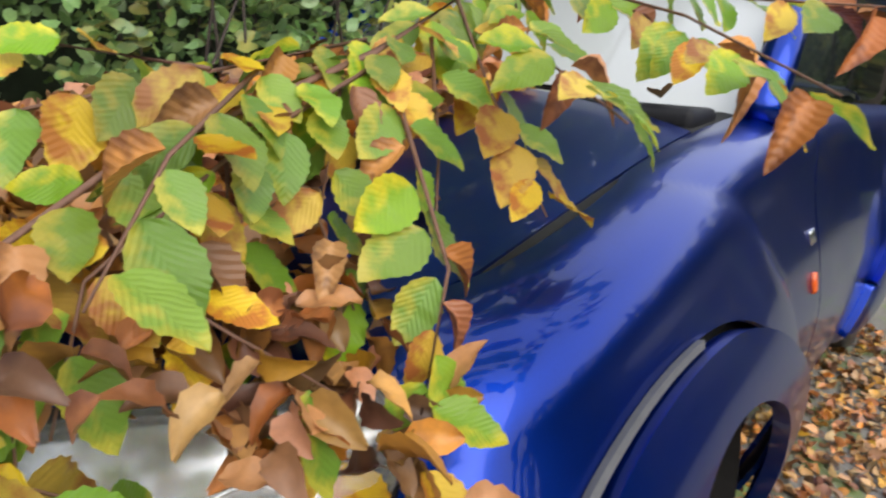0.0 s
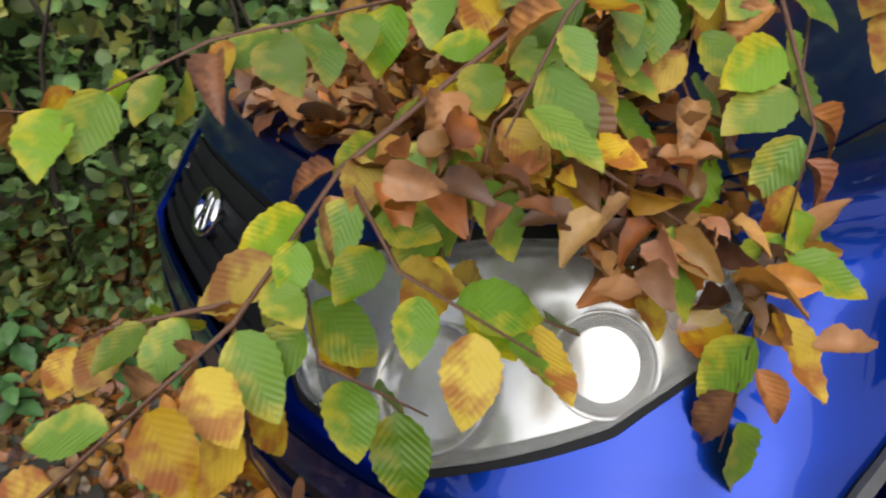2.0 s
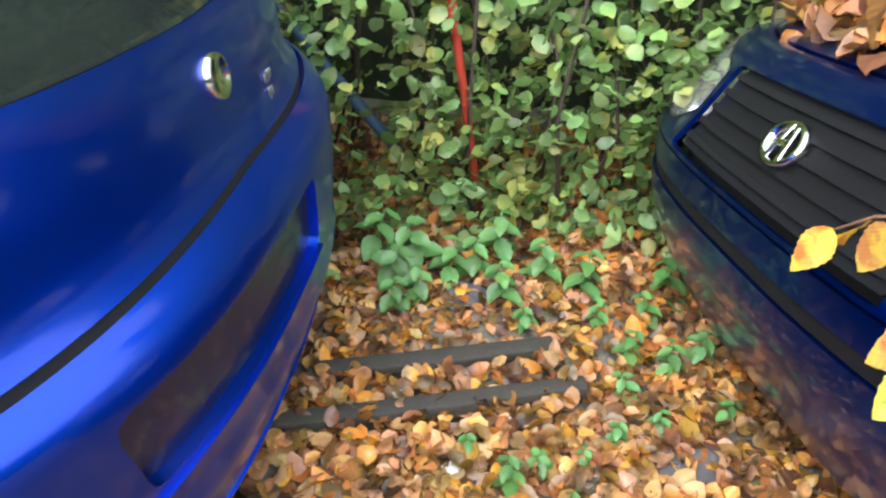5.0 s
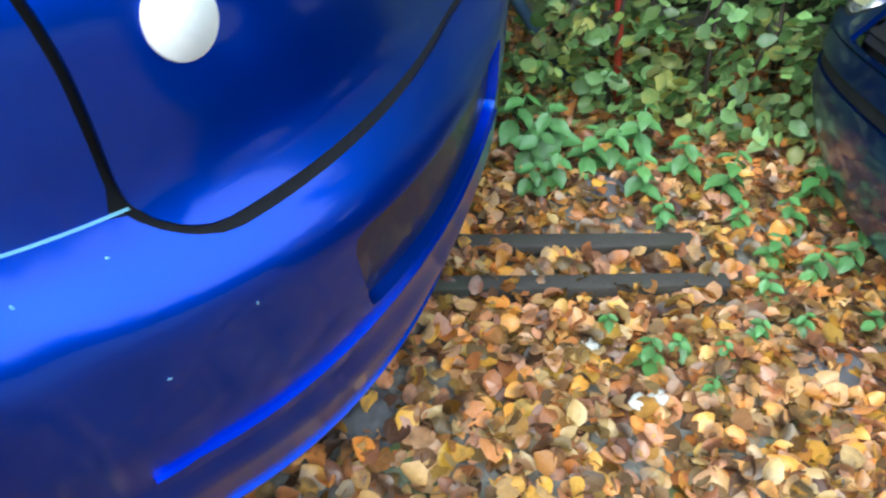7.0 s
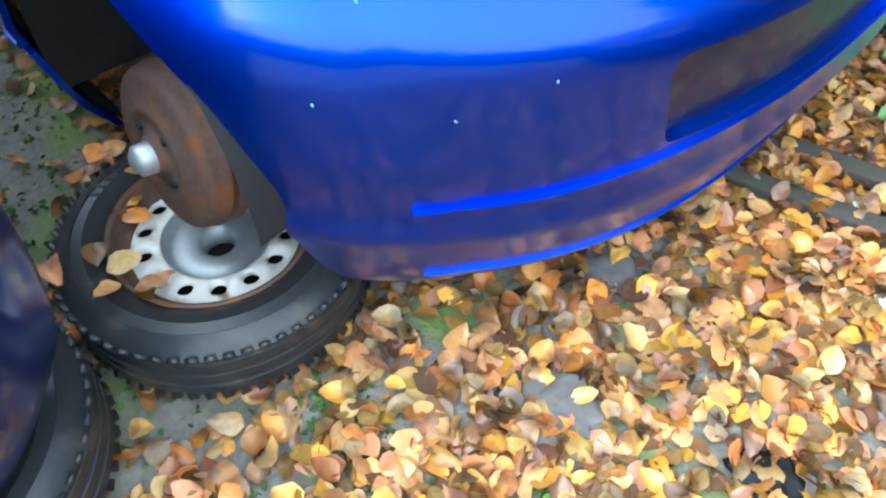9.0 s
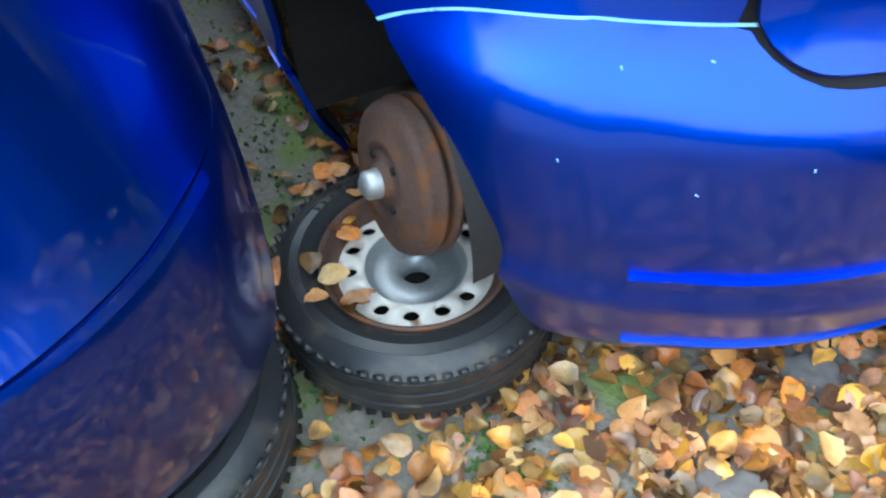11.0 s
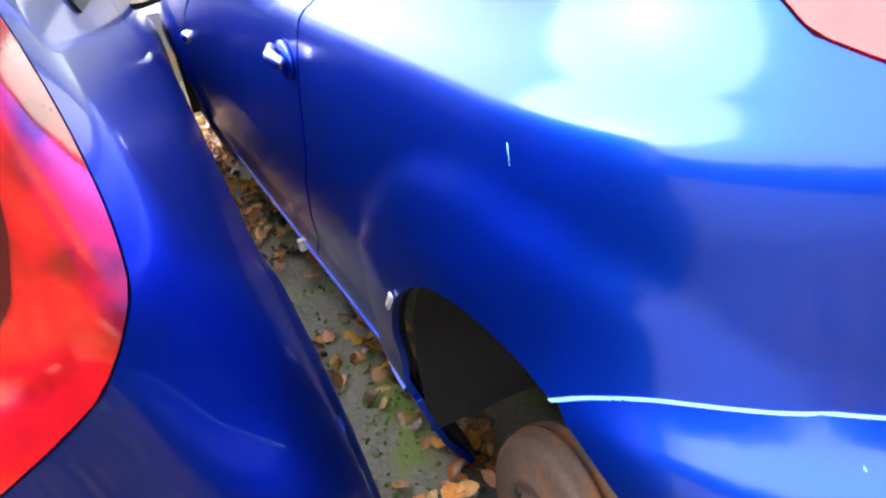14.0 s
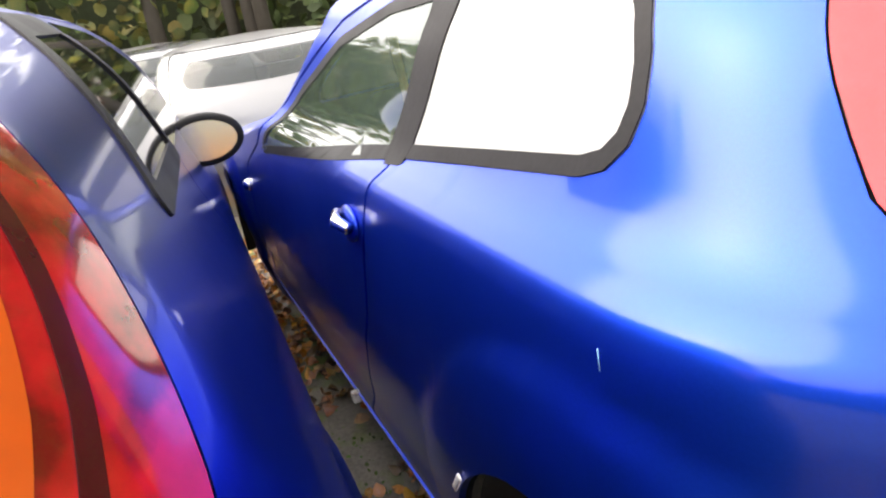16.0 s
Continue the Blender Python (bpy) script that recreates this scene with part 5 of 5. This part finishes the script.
# near-black sheet behind the leaves: the hedge's inner shade put into colour
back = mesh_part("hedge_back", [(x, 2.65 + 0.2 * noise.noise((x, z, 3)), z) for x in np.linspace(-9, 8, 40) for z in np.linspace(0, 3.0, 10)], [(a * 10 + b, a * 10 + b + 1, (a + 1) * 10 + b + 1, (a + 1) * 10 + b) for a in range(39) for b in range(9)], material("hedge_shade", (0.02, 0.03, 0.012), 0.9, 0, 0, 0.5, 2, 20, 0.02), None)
tagged(back, "dark sheet for the shade deep in the hedge", "hedge", "", "stuff")
RED = material("red_paint", (0.5, 0.05, 0.03), 0.5, 0, 0, 0.2, 10, 60, 0.001, (0.2, 0.06, 0.03), 0.3)
BLUEP = material("blue_pole_paint", (0.06, 0.11, 0.2), 0.5, 0, 0, 0.2, 10, 60, 0.001, (0.1, 0.08, 0.06), 0.3)
tagged(part("red_pole", tube(bmesh.new(), [(-0.70, 1.73, 0.0), (-0.76, 1.69, 0.36), (-0.84, 1.69, 0.80), (-0.95, 1.74, 1.3)], 0.014, 10), RED, None), "thin red pole leaning in the hedge", "pole")
tagged(part("blue_pole", tube(bmesh.new(), [(-0.83, 1.82, 0.0), (-1.20, 1.70, 0.51), (-1.37, 1.68, 0.745), (-1.75, 1.70, 1.25)], 0.02, 10), BLUEP, None), "blue-grey pole leaning in the hedge", "pole")

WEED = material("nettle_green", (0.12, 0.26, 0.07), 0.4, 0, 0, 0.25, 30, 120, 0.0005, None, 0, 0.4)
weed = None
wl = [leaf_grid(8, 1.0, 0.34, -0.35, 0.25, 0.06, 70 + k) for k in range(2)]
for k, (x, y, h) in enumerate(((-0.58, 0.66, 0.10), (-0.66, 0.74, 0.08), (-0.42, 0.74, 0.07), (-0.30, 0.96, 0.10), (-0.20, 1.05, 0.12), (-0.85, 1.28, 0.14), (-0.95, 1.36, 0.18), (-0.70, 1.40, 0.16), (-0.36, 1.22, 0.1), (-0.10, 0.92, 0.08), (-0.5, 1.42, 0.16), (-1.02, 1.45, 0.2), (-0.46, 0.62, 0.07), (-0.22, 1.25, 0.12), (-0.92, 1.22, 0.13), (-0.78, 1.36, 0.17), (-0.62, 1.30, 0.15), (-0.88, 1.45, 0.2), (-0.55, 1.18, 0.1), (-0.30, 1.10, 0.11), (-0.40, 1.35, 0.17), (-0.12, 1.12, 0.12), (-0.04, 1.25, 0.14), (-0.65, 1.5, 0.2), (-1.1, 1.3, 0.12), (-0.35, 0.82, 0.08), (-0.52, 0.72, 0.09), (-0.25, 0.86, 0.08), (-0.15, 1.38, 0.16))):
    m = pose(x, y, 0, rnd.gauss(0, 8), rnd.gauss(0, 8), rnd.uniform(0, 360)) @ Matrix.Scale(h / 0.108, 4)
    if weed is None:
        weed = thing("weed", m, "small green nettle growing through the leaves", "plant", "weeds among the leaves")
        part("stem", tube(bmesh.new(), [(0, 0, -0.02), (0.004, 0, 0.05), (0, 0.003, 0.1)], [0.003, 0.0025, 0.0015], 6), WEED, weed)
        for q in range(9):
            z = 0.03 + 0.0085 * q
            mm = pose(0, 0, z, 0, rnd.uniform(5, 30), 137 * q) @ Matrix.Scale(0.062 - 0.003 * q, 4)
            mesh_part("leaf", [mm @ Vector(c) for c in wl[q % 2][0]], wl[q % 2][1], WEED, weed)
    else:
        copy_thing(weed, m)

# ---- woods round the yard ----
WOODS = material("far_foliage", (0.09, 0.12, 0.03), 0.7, 0, 0, 0.3, 0.8, 20, 0, (0.2, 0.15, 0.03), 0.35, 0, 0.9)
places = []
# largely unseen ring, added to darken the surroundings that the car paint reflects
for k in range(15000):
    a = rnd.uniform(0, 2 * math.pi)
    top = (5.2 if math.sin(a) < 0.3 else 6.5) + 1.6 * noise.noise((math.cos(a) * 3, math.sin(a) * 3, 0)) + 1.2 * noise.noise((math.cos(a) * 11, math.sin(a) * 11, 0))
    z = top * rnd.random() ** 0.8
    r = 15 + 1.5 * noise.noise((math.cos(a) * 9, math.sin(a) * 9, z * 0.7)) + abs(rnd.gauss(0, 0.7)) + (4 if math.cos(a) < -0.7 else 0)
    s = rnd.uniform(0.25, 0.5)
    places.append(pose(-1 + r * math.cos(a), r * math.sin(a), z, rnd.uniform(0, 90), rnd.uniform(-40, 40), rnd.uniform(0, 360)) @ Matrix.Diagonal((s, s * 1.3, s, 1)))
for k in range(12000):
    x, z = rnd.uniform(-13, 9), rnd.uniform(2.4, 9.5)
    y = 4.2 + 0.9 * noise.noise((x * 0.5, z * 0.5, 8)) + abs(rnd.gauss(0, 0.6))
    if z > 8 + 2.2 * noise.noise((x * 0.45, 0, 6)) or noise.noise((x * 0.9, z * 0.9, 12)) < -0.22:
        continue
    s = rnd.uniform(0.2, 0.4)
    places.append(pose(x, y, z, rnd.uniform(0, 90), rnd.uniform(-40, 40), rnd.uniform(0, 360)) @ Matrix.Diagonal((s, s * 1.3, s, 1)))
scatter("far_woods", HEDGE, places, WOODS, "autumn woods closing the yard", "woods")
# plain dark wall behind the foliage, coloured as the shade between the trees
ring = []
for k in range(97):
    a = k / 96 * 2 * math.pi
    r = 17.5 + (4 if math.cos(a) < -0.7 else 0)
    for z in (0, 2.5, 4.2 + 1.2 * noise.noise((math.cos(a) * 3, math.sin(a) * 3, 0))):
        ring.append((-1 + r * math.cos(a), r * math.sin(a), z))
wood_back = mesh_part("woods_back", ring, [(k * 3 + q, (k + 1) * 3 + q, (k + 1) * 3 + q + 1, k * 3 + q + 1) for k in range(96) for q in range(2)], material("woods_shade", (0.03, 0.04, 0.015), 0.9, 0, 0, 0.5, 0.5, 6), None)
tagged(wood_back, "dark wall for the shade deep in the woods", "woods", "", "stuff")
trunks = bmesh.new()
for k in range(40):
    a = rnd.uniform(0, 2 * math.pi)
    r = rnd.uniform(13.2, 15) + (4 if math.cos(a) < -0.7 else 0)
    x, y = -1 + r * math.cos(a), r * math.sin(a)
    tube(trunks, [(x, y, -0.1), (x + rnd.gauss(0, 0.2), y, 3), (x + rnd.gauss(0, 0.4), y, 6.5)], [0.2, 0.15, 0.06], 8)
tagged(part("far_trunks", trunks, material("dark_bark", (0.05, 0.042, 0.035), 0.85), None), "dark trunks at the edge of the woods", "tree trunks", "", "stuff")
